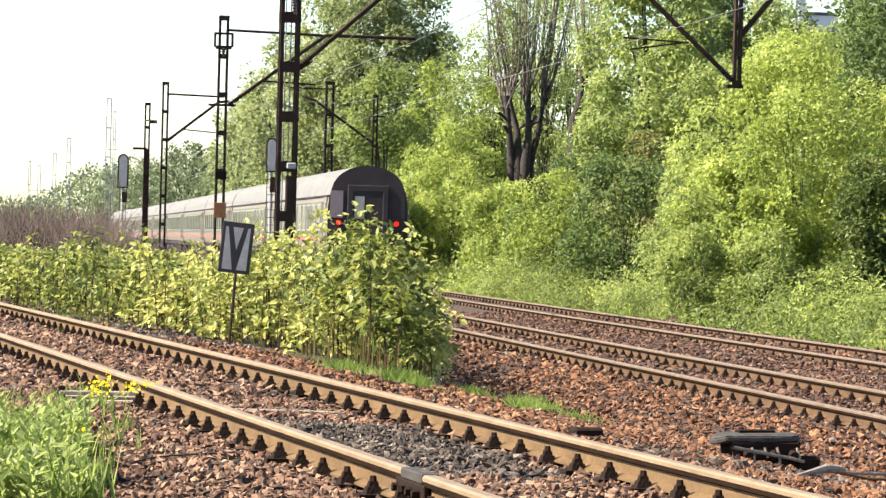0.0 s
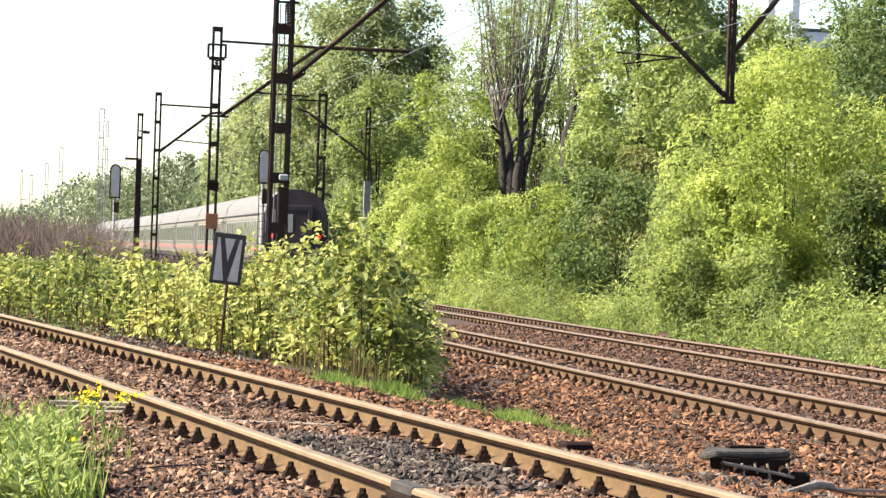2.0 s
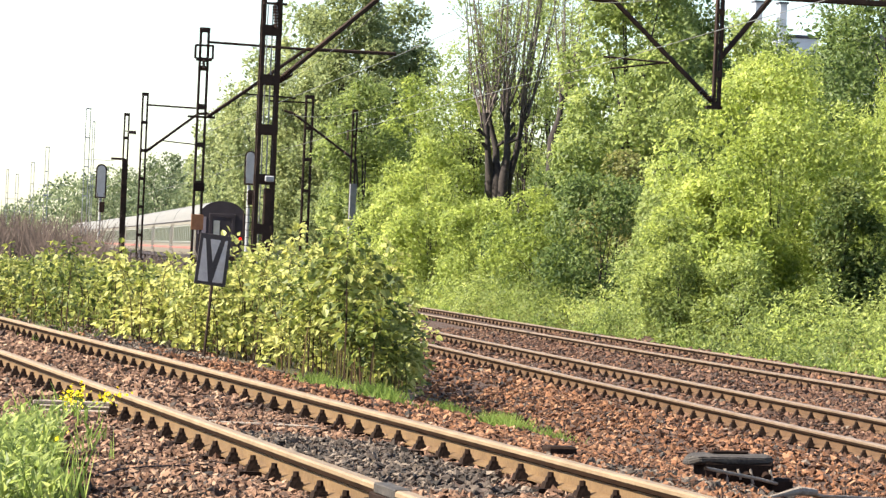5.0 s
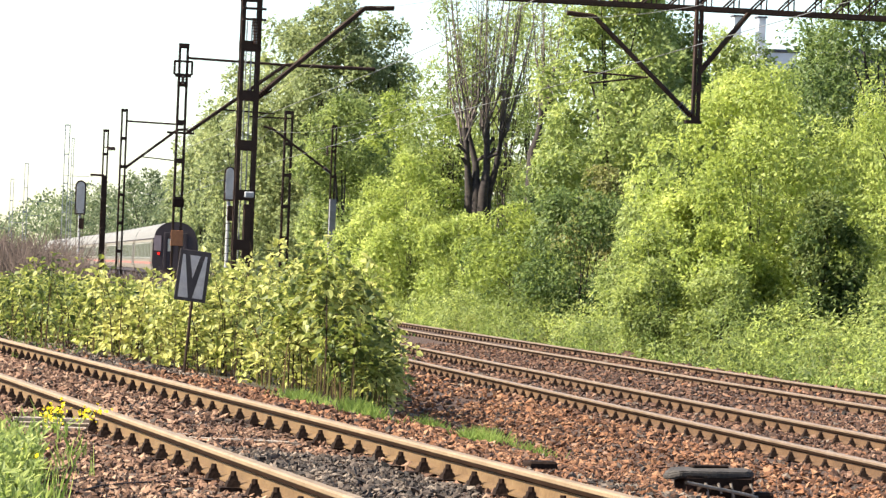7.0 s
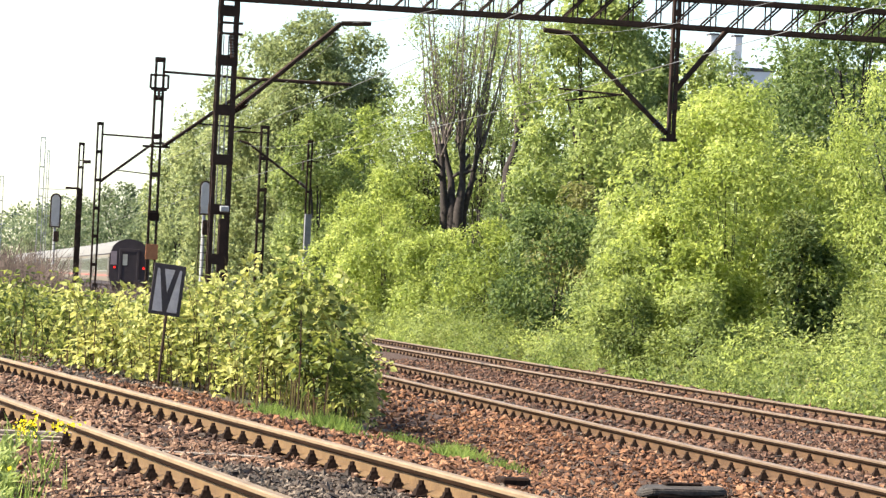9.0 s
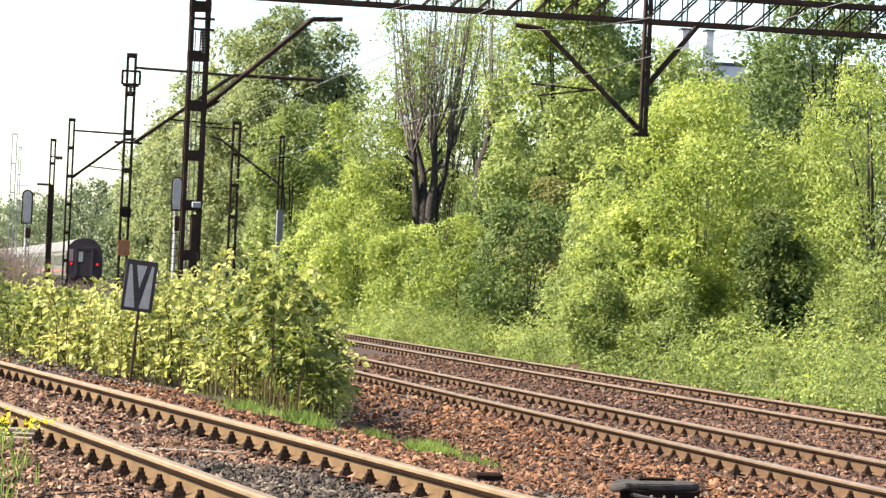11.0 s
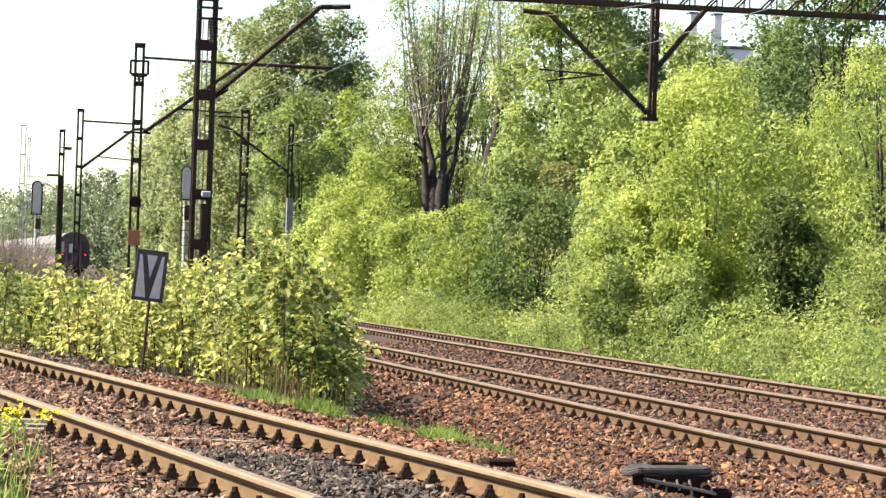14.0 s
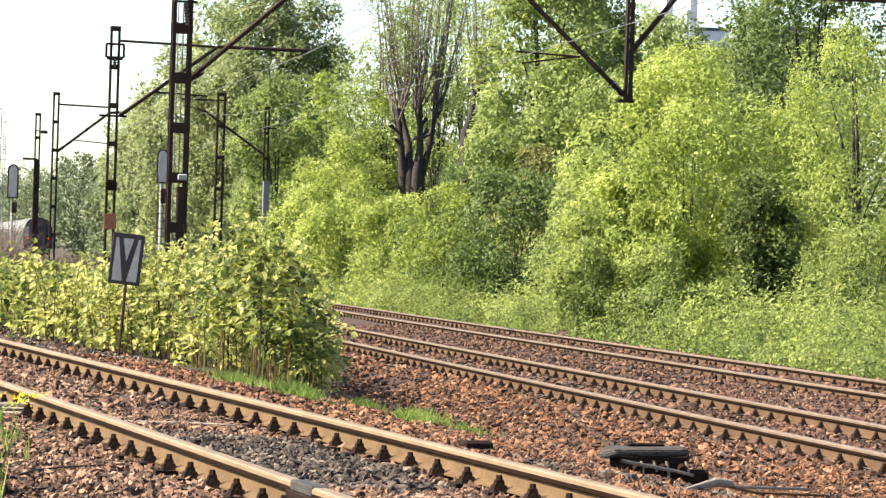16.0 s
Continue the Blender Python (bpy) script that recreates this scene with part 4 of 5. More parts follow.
def woods():
    tree(20.2, 72, 6.6, 2.8, 28000, L_WILLOW, 0.105, 0.58, 0.0, "broad light green willow shrub beside the line", "willow_shrub", seed=1, category="shrub")
    tree(18.8, 70.4, 4.9, 1.45, 10000, L_WILLOW, 0.105, 0.58, 0.0, "light green willow shrub in front of a broader one", "willow_shrub", seed=81, category="shrub")
    tree(18.5, 68.9, 3.3, 1.15, 6500, L_WILLOW, 0.105, 0.58, 0.0, "rounded light green willow shrub", "willow_shrub", seed=83, category="shrub")
    tree(17.0, 68.2, 2.0, 0.9, 4500, L_WEED, 0.095, 0.5, 0.0, "low light green shrub at the foot of the willows", "shrub", seed=85, category="shrub")
    tree(18.1, 67.0, 1.9, 0.9, 4500, L_WEED, 0.095, 0.5, 0.0, "low light green shrub at the foot of the willows", "shrub", seed=86, category="shrub")
    tree(17.3, 70.0, 2.8, 1.0, 5000, L_WEED, 0.10, 0.5, 0.0, "low light green shrub at the foot of the willows", "shrub", seed=84, category="shrub")
    tree(17.9, 71, 3.6, 1.4, 7000, L_WILLOW, 0.105, 0.58, 0.0, "light green willow shrub with low branches", "willow_shrub", seed=2, category="shrub")
    tree(23.6, 70, 7.4, 2.2, 16000, L_WILLOW, 0.10, 0.45, 0.02, "tall green willow with hanging twigs", "willow", seed=3, droop=0.5)
    tree(22.0, 64, 2.6, 1.5, 6000, L_WEED, 0.10, 0.4, 0.0, "low light green shrub at the foot of the willows", "shrub", seed=4, category="shrub")
    tree(31.5, 98, 13.0, 3.4, 18000, L_DARK, 0.16, 0.6, 0.1, "tall dark green broadleaf tree", seed=5, trunk=0.2)
    tree(32.0, 106, 10.7, 2.2, 9000, L_MID, 0.15, 0.6, 0.2, "green broadleaf tree below the building", seed=6, trunk=0.16)
    tree(22.35, 97, 11.9, 2.45, 25000, L_MID, 0.15, 0.65, 0.0, "tall green broadleaf tree with dark hollows", seed=7, trunk=0.18)
    tree(25.0, 99, 9.0, 2.1, 13000, L_DARK, 0.15, 0.65, 0.0, "dense dark green broadleaf tree", seed=8, trunk=0.16)
    tree(28.0, 104, 10.2, 2.4, 14000, L_MID, 0.14, 0.6, 0.05, "green broadleaf tree below the building", seed=9, trunk=0.16)
    tree(30.2, 108, 10.0, 2.5, 14000, L_MID, 0.15, 0.6, 0.05, "green broadleaf tree below the building", seed=61, trunk=0.16)
    tree(27.0, 108, 9.6, 2.2, 11000, L_WILLOW, 0.15, 0.6, 0.05, "green broadleaf tree below the building", seed=62, trunk=0.16)
    tree(34.5, 108, 9.8, 2.8, 11000, L_MID, 0.15, 0.6, 0.05, "green broadleaf tree below the building", seed=63, trunk=0.16)
    tree(25.0, 82, 5.6, 2.4, 13000, L_MID, 0.13, 0.5, 0.0, "green shrub behind the willow", "shrub", seed=64, category="shrub")
    tree(28.5, 84, 7.0, 2.6, 13000, L_MID, 0.13, 0.5, 0.0, "green broadleaf tree behind the willow", seed=65)
    tree(24.8, 102, 11.8, 2.4, 17000, L_DARK, 0.15, 0.65, 0.0, "tall green broadleaf tree with dark hollows", seed=66, trunk=0.16)
    tree(22.0, 126, 9.0, 2.0, 8000, L_WILLOW, 0.15, 0.6, 0.0, "light green tree behind the lopped trees", seed=67)
    tree(24.6, 126, 8.6, 2.0, 8000, L_MID, 0.15, 0.6, 0.0, "light green tree behind the lopped trees", seed=68)
    tree(26.8, 122, 10.4, 2.0, 8000, L_WILLOW, 0.15, 0.6, 0.0, "light green tree behind the lopped trees", seed=69)
    tree(21.1, 84, 6.8, 1.7, 11000, L_MID, 0.12, 0.6, 0.0, "green broadleaf shrub beside the willow", "shrub", seed=70, category="shrub")
    tree(19.4, 87, 4.2, 1.7, 9000, L_DARK, 0.12, 0.6, 0.0, "green shrub on the far bank", "shrub", seed=10, category="shrub")
    tree(20.6, 90, 4.8, 1.3, 6000, L_BROWN, 0.12, 0.6, 0.0, "bronze-green shrub on the far bank", "shrub", seed=71, category="shrub")
    # Two dark-leaved shrubs paint the shadowed hollow below the willows.
    tree(20.68, 68.4, 3.8, 0.78, 5000, L_SHADE, 0.11, 0.6, 0.0, "shrub at the foot of the willows, leaves darkened for a shadowed hollow", "shrub", seed=72, category="shrub")
    tree(21.3, 68.2, 2.9, 0.65, 3000, L_SHADE, 0.11, 0.6, 0.0, "shrub at the foot of the willows, leaves darkened for a shadowed hollow", "shrub", seed=76, category="shrub")
    tree(19.7, 66.4, 1.3, 0.7, 2600, L_WEED, 0.10, 0.45, 0.0, "low light green shrub before a dark hollow", "shrub", seed=77, category="shrub")
    tree(22.4, 66.6, 1.7, 0.7, 2400, L_MID, 0.10, 0.45, 0.0, "low light green shrub before a dark hollow", "shrub", seed=78, category="shrub")
    tree(29.2, 112, 8.9, 2.6, 9000, L_MID, 0.15, 0.6, 0.0, "green broadleaf tree below the building", seed=73)
    tree(32.4, 114, 9.2, 2.6, 9000, L_DARK, 0.15, 0.6, 0.0, "dark green broadleaf tree below the building", seed=74)
    tree(19.0, 95, 3.6, 1.5, 6500, L_WILLOW, 0.12, 0.5, 0.0, "light green shrub on the far bank", "shrub", seed=75, category="shrub")
    tree(19.7, 79, 3.2, 1.5, 7000, L_MID, 0.11, 0.5, 0.0, "green shrub on the far bank", "shrub", seed=11, category="shrub")
    tree(20.6, 101, 4.9, 1.9, 10000, L_DARK, 0.12, 0.6, 0.0, "green shrub before the lopped trees", "shrub", seed=12, category="shrub")
    tree(19.2, 104, 3.7, 1.5, 7000, L_WILLOW, 0.12, 0.55, 0.0, "bright green shrub before the lopped trees", "shrub", seed=13, category="shrub")
    tree(18.6, 112, 5.8, 1.9, 11000, L_WILLOW, 0.13, 0.55, 0.0, "bright green shrub on the far bank", "shrub", seed=14, category="shrub")
    tree(18.3, 119, 5.2, 1.7, 8000, L_WILLOW, 0.13, 0.55, 0.0, "bright green shrub on the far bank", "shrub", seed=15, category="shrub")
    pollard(21.05, 112, 7.6, 12.6, 4, 1.5, 21, "dark lopped tree with bundled stems and upright shoots")
    pollard(23.75, 116, 8.8, 13.4, 1, 0.5, 22, "dark lopped tree with a knobbly head")
    tree(19.6, 136, 9.4, 2.5, 13000, L_MID, 0.16, 0.6, 0.05, "green broadleaf tree beside the masts", seed=16, trunk=0.16)
    tree(22.6, 141, 9.6, 2.3, 11000, L_WILLOW, 0.16, 0.6, 0.1, "light green broadleaf tree", seed=17, trunk=0.16)
    tree(25.5, 142, 10.2, 2.4, 9000, L_MID, 0.16, 0.6, 0.1, "light green broadleaf tree", seed=18, trunk=0.16)
    tree(23.4, 168, 17.0, 3.3, 22000, L_FAR, 0.2, 0.65, 0.15, "tall dark green poplar in the row", "poplar", seed=19, trunk=0.25)
    tree(21.4, 172, 15.8, 2.8, 19000, L_FAR, 0.2, 0.65, 0.1, "tall dark green poplar in the row", "poplar", seed=20, trunk=0.25)
    tree(26.2, 170, 16.4, 2.3, 12000, L_FAR, 0.2, 0.65, 0.1, "tall green poplar in the row", "poplar", seed=21, trunk=0.25)
    tree(24.0, 220, 16.5, 3.4, 12000, L_FAR, 0.24, 0.65, 0.05, "tall green poplar in the row", "poplar", seed=22, trunk=0.2)
    tree(25.0, 250, 13.6, 3.4, 8000, L_FAR, 0.26, 0.65, 0.0, "green tree at the end of the row", seed=23)
    tree(19.5, 141, 4.4, 1.7, 6500, L_MID, 0.15, 0.6, 0.0, "green shrub on the far bank", "shrub", seed=24, category="shrub")
    tree(19.9, 152, 5.0, 1.7, 6000, L_FAR, 0.16, 0.6, 0.0, "green shrub on the far bank", "shrub", seed=25, category="shrub")
    tree(22.4, 126, 13.0, 2.2, 6000, L_MID, 0.13, 0.5, 0.35, "thin sparse tree against the sky", seed=26, trunk=0.09)
    tree(26.0, 127, 14.2, 2.2, 7500, L_MID, 0.14, 0.55, 0.25, "thin sparse tree behind the lopped trees", seed=82, trunk=0.09)
    tree(24.3, 124, 13.5, 2.0, 5000, L_MID, 0.13, 0.5, 0.3, "thin sparse tree against the sky", seed=27, trunk=0.09)
    for i, (x, y, top, r) in enumerate(((32.0, 480, 13.7, 5.4), (31.9, 400, 13.4, 5.0), (28.0, 300, 10.2, 3.8), (34.0, 600, 13.7, 5.4), (30, 270, 11, 4.0), (31, 240, 12, 4))):
        tree(x, y, top, r, 5000, L_HAZE, 0.36, 0.7, 0.0, "distant green tree at the bend of the line", seed=30 + i, trunk=0.2)


woods()


def far_woods():
    rs = np.random.RandomState(77)
    n = 32000
    y = rs.uniform(640, 760, n)
    x = rs.uniform(-10, 185, n)
    top = 8.5 + 8.5 * step(x, 18, 48) + 1.8 * np.sin(x * 0.23) + 1.4 * np.sin(x * 0.63 + y * 0.05)
    z = rs.rand(n) ** 0.75 * top
    pos = np.stack([x, y, z], 1)
    me = leaf_mesh("far_woods", pos, rs.randn(n, 3), rs.randn(n, 3) + np.array([0, -0.4, 0.6]), rs.uniform(0.6, 1.15, n), 0.8, L_HAZE)
    tagged(put("far_woods", me), "distant belt of dark green woodland", "woods", kind="stuff")


far_woods()


def undergrowth(name, n_clumps, region, height, material, leaf, per, ratio, label, seed):
    """Low shrubs and weeds in a strip; region(u, v) gives x, y."""
    rs = np.random.RandomState(seed)
    x, y = region(rs.rand(n_clumps), rs.rand(n_clumps))
    h = height * (0.3 + 1.0 * rs.rand(n_clumps) ** 1.8)
    n = n_clumps * per
    k = np.repeat(np.arange(n_clumps), per)
    up = rs.rand(n) ** 0.8
    rad = 0.42 * h[k] * (1.05 - 0.7 * up) * np.sqrt(rs.rand(n)) * 1.5
    a = rs.uniform(0, 2 * np.pi, n)
    px, py = x[k] + rad * np.cos(a), y[k] + rad * np.sin(a)
    pos = np.stack([px, py, ground_z(px, py) + up * h[k]], 1)
    out = np.stack([np.cos(a), np.sin(a), 0.5 + rs.rand(n)], 1)
    me = leaf_mesh(name, pos, out + rs.randn(n, 3) * 0.5, rs.randn(n, 3) * 0.5 + np.array([0, 0, 0.8]), leaf * rs.uniform(0.6, 1.4, n), ratio, material)
    tagged(put(name, me), label, "undergrowth", kind="stuff")


def bank(lo, hi, y0, y1):
    def f(u, v):
        y = y0 + (y1 - y0) * v
        return line_b(y) + lo + (hi - lo) * u, y
    return f


def clumps(name, n, region, lo, hi, material, leaf, per, ratio, label, seed):
    """Low weedy bushes: leafy shoots of uneven height in rounded groups, in a strip."""
    rs = np.random.RandomState(seed)
    x, y = region(rs.rand(n) ** 1.2, rs.rand(n))
    r = lo + (hi - lo) * rs.rand(n) ** 1.6
    m = np.maximum(3, per * (r / 0.4) ** 1.8 / 9).astype(int)
    k = np.repeat(np.arange(n), m)
    N = len(k)
    d = unit(rs.randn(N, 3) + np.array([0, 0, 0.5]))
    d[:, 2] = np.abs(d[:, 2])
    tall = rs.uniform(0.9, 2.0, n)
    q = r[k] * rs.uniform(0.7, 1.1, N) * np.where(rs.rand(N) < 0.12, 1.3, 1.0)
    px, py = x[k] + d[:, 0] * q, y[k] + d[:, 1] * q
    cen = np.stack([px, py, ground_z(px, py) + d[:, 2] * q * tall[k]], 1)
    pos, way, up, size = spray_leaves(rs, cen, d, leaf * rs.uniform(1.2, 2.4, N), 9, leaf)
    me = leaf_mesh(name, pos, way, up, size, ratio, material)
    tagged(put(name, me), label, "undergrowth", kind="stuff")


clumps("bank_weeds", 230, bank(2.5, 6.2, 40, 112), 0.3, 0.9, L_WEED, 0.09, 120, 0.5, "light green leafy weeds along the far track", 41)
clumps("bank_weeds", 170, bank(2.4, 6.2, 40, 112), 0.25, 0.8, L_MID, 0.085, 115, 0.5, "green leafy weeds along the far track", 48)
clumps("bank_weeds", 70, bank(2.2, 5.5, 40, 115), 0.12, 0.4, L_GRASS, 0.08, 90, 0.35, "pale green weeds along the far track", 46)
clumps("bank_weeds", 90, bank(2.6, 7.0, 42, 115), 0.2, 0.65, L_BROWN, 0.09, 100, 0.4, "bronze-tinted weeds along the far track", 45)
# Dark-coloured clumps give the verge its shaded gaps.
clumps("bank_weeds", 110, bank(2.8, 7.5, 42, 115), 0.25, 0.6, L_SHADE, 0.09, 90, 0.5, "weeds along the far track, darkened for shaded gaps", 49)
clumps("bank_shrubs", 130, bank(3.6, 8.0, 42, 125), 0.5, 1.15, L_WEED, 0.10, 120, 0.5, "light green shoots on the far bank", 40)
clumps("bank_shrubs", 110, bank(3.4, 8.5, 45, 130), 0.5, 1.1, L_WILLOW, 0.10, 120, 0.5, "light green brushwood on the far bank", 43)
clumps("bank_weeds", 260, bank(2.4, 6.5, 95, 200), 0.35, 0.95, L_WILLOW, 0.13, 60, 0.5, "light green weeds along the far track", 42)
undergrowth("bank_shrubs", 220, bank(6.5, 20.0, 75, 150), 3.6, L_MID, 0.17, 150, 0.55, "green brushwood under the trees", 44)


def grass(name, x, y, height, n_per, material, label, width=0.012, seed=1, lean=0.35, category="grass"):
    rs = np.random.RandomState(seed)
    k = np.repeat(np.arange(len(x)), n_per)
    n = len(k)
    px = x[k] + rs.randn(n) * 0.05
    py = y[k] + rs.randn(n) * 0.05
    pos = np.stack([px, py, ground_z(px, py) - 0.01], 1)
    way = np.stack([rs.randn(n) * lean, rs.randn(n) * lean, np.ones(n)], 1)
    size = height * rs.uniform(0.45, 1.2, n)
    me = leaf_mesh(name, pos, way, rs.randn(n, 3) * np.array([1, 1, 0.1]) + np.array([0, -1, 0]), size, 1.0, material)
    # narrow blades: pull the middle corners in
    co = np.empty(len(me.vertices) * 3, np.float32)
    me.vertices.foreach_get("co", co)
    v = co.reshape(-1, 4, 3)
    mid = v[:, 0] * 0.6 + v[:, 2] * 0.4
    mid[:, :2] -= (v[:, 2] - v[:, 0])[:, :2] * 0.12
    half = v[:, 1] - v[:, 3]
    half /= np.linalg.norm(half, axis=1, keepdims=True) + 1e-9
    v[:, 1], v[:, 3] = mid + half * width / 2, mid - half * width / 2
    me.vertices.foreach_set("co", v.ravel())
    me.update()
    tagged(put(name, me), label, category, kind="stuff")


def grasses():
    rs = np.random.RandomState(8)
    # near weeds before the siding
    x, y = rs.uniform(-1.0, 0.85, 150), rs.uniform(14.0, 18.2, 150)
    grass("tall_grass", x, y, 0.36, 9, L_GRASS, "fresh green tall grass before the siding", 0.006, 3, 0.22)
    x, y = rs.uniform(-1.0, 1.25, 130), rs.uniform(18, 24, 130)
    grass("sparse_grass", x, y, 0.2, 6, L_GRASS, "sparse green grass before the siding", 0.009, 4)
    # tufts beside the thicket
    for cx, cy, sx, sy, n, h in ((4.33, 28.4, 0.06, 0.4, 60, 0.17), (4.15, 30.2, 0.07, 0.3, 22, 0.11), (4.05, 30.8, 0.1, 0.5, 40, 0.16), (4.9, 28.0, 0.05, 0.25, 16, 0.14), (4.87, 25.3, 0.08, 0.2, 42, 0.16), (5.05, 24.2, 0.10, 0.25, 14, 0.12), (2.1, 46, 0.4, 4, 60, 0.13)):
        x, y = cx + rs.randn(n) * sx, cy + rs.randn(n) * sy
        grass("grass_tuft", x, y, h, 12, L_GRASS, "fresh green grass tuft at the edge of the thicket", 0.008, 5, 0.45)
    # far bank
    n = 170
    y = rs.uniform(40, 130, n)
    x = line_b(y) + rs.uniform(1.9, 4.5, n)
    grass("bank_grass", x, y, 0.34, 10, L_GRASS, "pale tall grass along the far track", 0.022, 6, 0.45)


grasses()


def near_weeds():
    """Leafy upright weeds: thin stems set with narrow leaves all the way up."""
    rs = np.random.RandomState(47)
    n = 620
    x, y = rs.uniform(-1.0, 0.9, n), rs.uniform(13.8, 18.6, n)
    ok = x < 0.62 + 0.06 * (y - 14) + 0.12 * rs.rand(n)
    x, y = x[ok], y[ok]
    n = len(x)
    h = rs.uniform(0.18, 0.42, n) * (0.85 + 0.25 * wave(x, y, 4.0))
    z = ground_z(x, y)
    lean = rs.randn(n, 2) * 0.05
    lines = [([(x[i], y[i], z[i] - 0.02), (x[i] + lean[i, 0] * 0.4, y[i] + lean[i, 1] * 0.4, z[i] + h[i] * 0.5), (x[i] + lean[i, 0], y[i] + lean[i, 1], z[i] + h[i])], [0.005, 0.004, 0.002]) for i in range(n)]
    v, f = tubes(lines, 3)
    t = base("near_weeds", Matrix.Identity(4), "leafy green weeds with narrow leaves before the siding", "weeds", kind="stuff")
    put("stems", raw("stems", v, f, L_GRASS), t, kind="stuff")
    k = np.repeat(np.arange(n), 20)
    q = 0.12 + 0.9 * rs.rand(len(k)) ** 0.8
    a = rs.uniform(0, 2 * np.pi, len(k))
    pos = np.stack([x[k] + lean[k, 0] * q, y[k] + lean[k, 1] * q, z[k] + h[k] * q], 1)
    way = np.stack([np.cos(a), np.sin(a), rs.uniform(0.1, 1.5, len(k))], 1)
    up = np.stack([-0.5 * np.cos(a), -0.5 * np.sin(a), np.ones(len(k))], 1) + rs.randn(len(k), 3) * 0.35
    size = rs.uniform(0.05, 0.14, len(k)) * (1.2 - 0.5 * q)
    put("leaves", leaf_mesh("leaves", pos, way, up, size, 0.36, L_MID), t, kind="stuff")


near_weeds()


def knotweed(y0, y1, per, seed):
    """A thicket of upright brown-green stems with broad heart-shaped leaves."""
    rs = np.random.RandomState(seed)
    n = int(per * (y1 - y0) * 6)
    y = rs.uniform(y0, y1, n)
    left = line_s(y) + 1.55 + 0.25 * np.sin(y * 1.7)
    right = np.minimum(0.160 * y, line_a(y) - 2.0) + 0.15 * np.sin(y * 2.3)
    x = rs.uniform(0, 1, n) * 6 + left
    ok = (x < right) & (y > 31.2 + 0.5 * rs.rand(n) + 6.3 * np.clip((0.137 - x / y) / 0.033, 0, 1) + np.where(x / y < 0.104, (0.104 - x / y) * 100, 0))
    x, y = x[ok], y[ok]
    n = len(x)
    h = (1.38 + 0.16 * np.sin(x * 1.9 + y * 0.8) + 0.10 * np.sin(x * 4.1 - y * 1.3)) * rs.uniform(0.62, 1.12, n)
    h = h * np.where(y - 30.7 < 1.2, rs.uniform(0.75, 1.05, n), 1.0)
    h = h * (1.0 - 0.17 * step(y, 40, 54)) * (0.84 + 0.32 * (0.5 + 0.5 * np.sin(x * 5.3 + 1.7 * np.sin(y * 1.1)) * np.cos(y * 2.6 + x)))
    h = h * (0.55 + 0.45 * step(right[ok] - x, -0.1, 0.7)) * np.where(x > 4.0, 1.02, 0.95) * (0.81 + 0.19 * step(x / y, 0.102, 0.114))
    t = base("knotweed_thicket", Matrix.Identity(4), "yellow-green knotweed thicket with brown stems beside the siding", "bush", "knotweed thickets")
    lines = []
    P, W, U, S = [], [], [], []
    for i in range(n):
        z = float(ground_z(x[i], y[i])) - 0.03
        bend = rs.randn(2) * 0.17
        tip = np.array([x[i] + bend[0], y[i] + bend[1], z + h[i]])
        root = np.array([x[i], y[i], z])
        mid = (root + tip) / 2 + np.array([-bend[0] * 0.3, -bend[1] * 0.3, 0.0])
        r = rs.uniform(0.005, 0.0105)
        lines.append(([tuple(root), tuple(mid), tuple(tip)], [r * 1.3, r, r * 0.25]))
        m = rs.randint(9, 14) if y[i] < 42 else rs.randint(6, 9)
        low = 0.56 if (x[i] > 3.7 and y[i] < 34.5) else 0.14
        tt = low + (1.04 - low) * rs.rand(m) ** 0.8
        a = rs.uniform(0, 2 * np.pi, m)
        off = (0.04 + 0.26 * rs.rand(m)) * (1.25 - 0.8 * tt)
        p = np.where(tt[:, None] < 0.5, root + (mid - root) * tt[:, None] * 2, mid + (tip - mid) * (tt[:, None] * 2 - 1))
        cen = p + np.stack([off * np.cos(a), off * np.sin(a), 0.03 + 0.05 * rs.randn(m)], 1)
        if y[i] < 42:
            for c0, c1 in zip(p, cen):
                lines.append(([tuple(c0), tuple((c0 + c1) / 2 + np.array([0, 0, 0.02])), tuple(c1)], [0.004, 0.003, 0.0015]))
        nor = unit(np.stack([0.7 * np.cos(a) + 0.3 * rs.randn(m), 0.7 * np.sin(a) + 0.3 * rs.randn(m), np.ones(m)], 1))
        for out, got in zip((P, W, U, S), spray_leaves(rs, cen, nor, np.full(m, 0.10), 6, 0.088, 0.25)):
            out.append(got)
    v, f = tubes(lines, 3)
    put("stem_tangle", raw("stem_tangle", v, f, M_STEM), t, "thin brown stems", "stuff")
    put("leaves", leaf_mesh("leaves", np.concatenate(P), np.concatenate(W), np.concatenate(U), np.concatenate(S), 0.8, L_KNOT, heart=True), t, "yellow-green heart-shaped leaves", "stuff")


knotweed(30.5, 35.0, 13, 51)
knotweed(35.0, 42.0, 9, 52)
knotweed(42.0, 52.0, 7, 53)
knotweed(52.0, 66.0, 5, 54)
knotweed(66.0, 82.0, 3.5, 55)


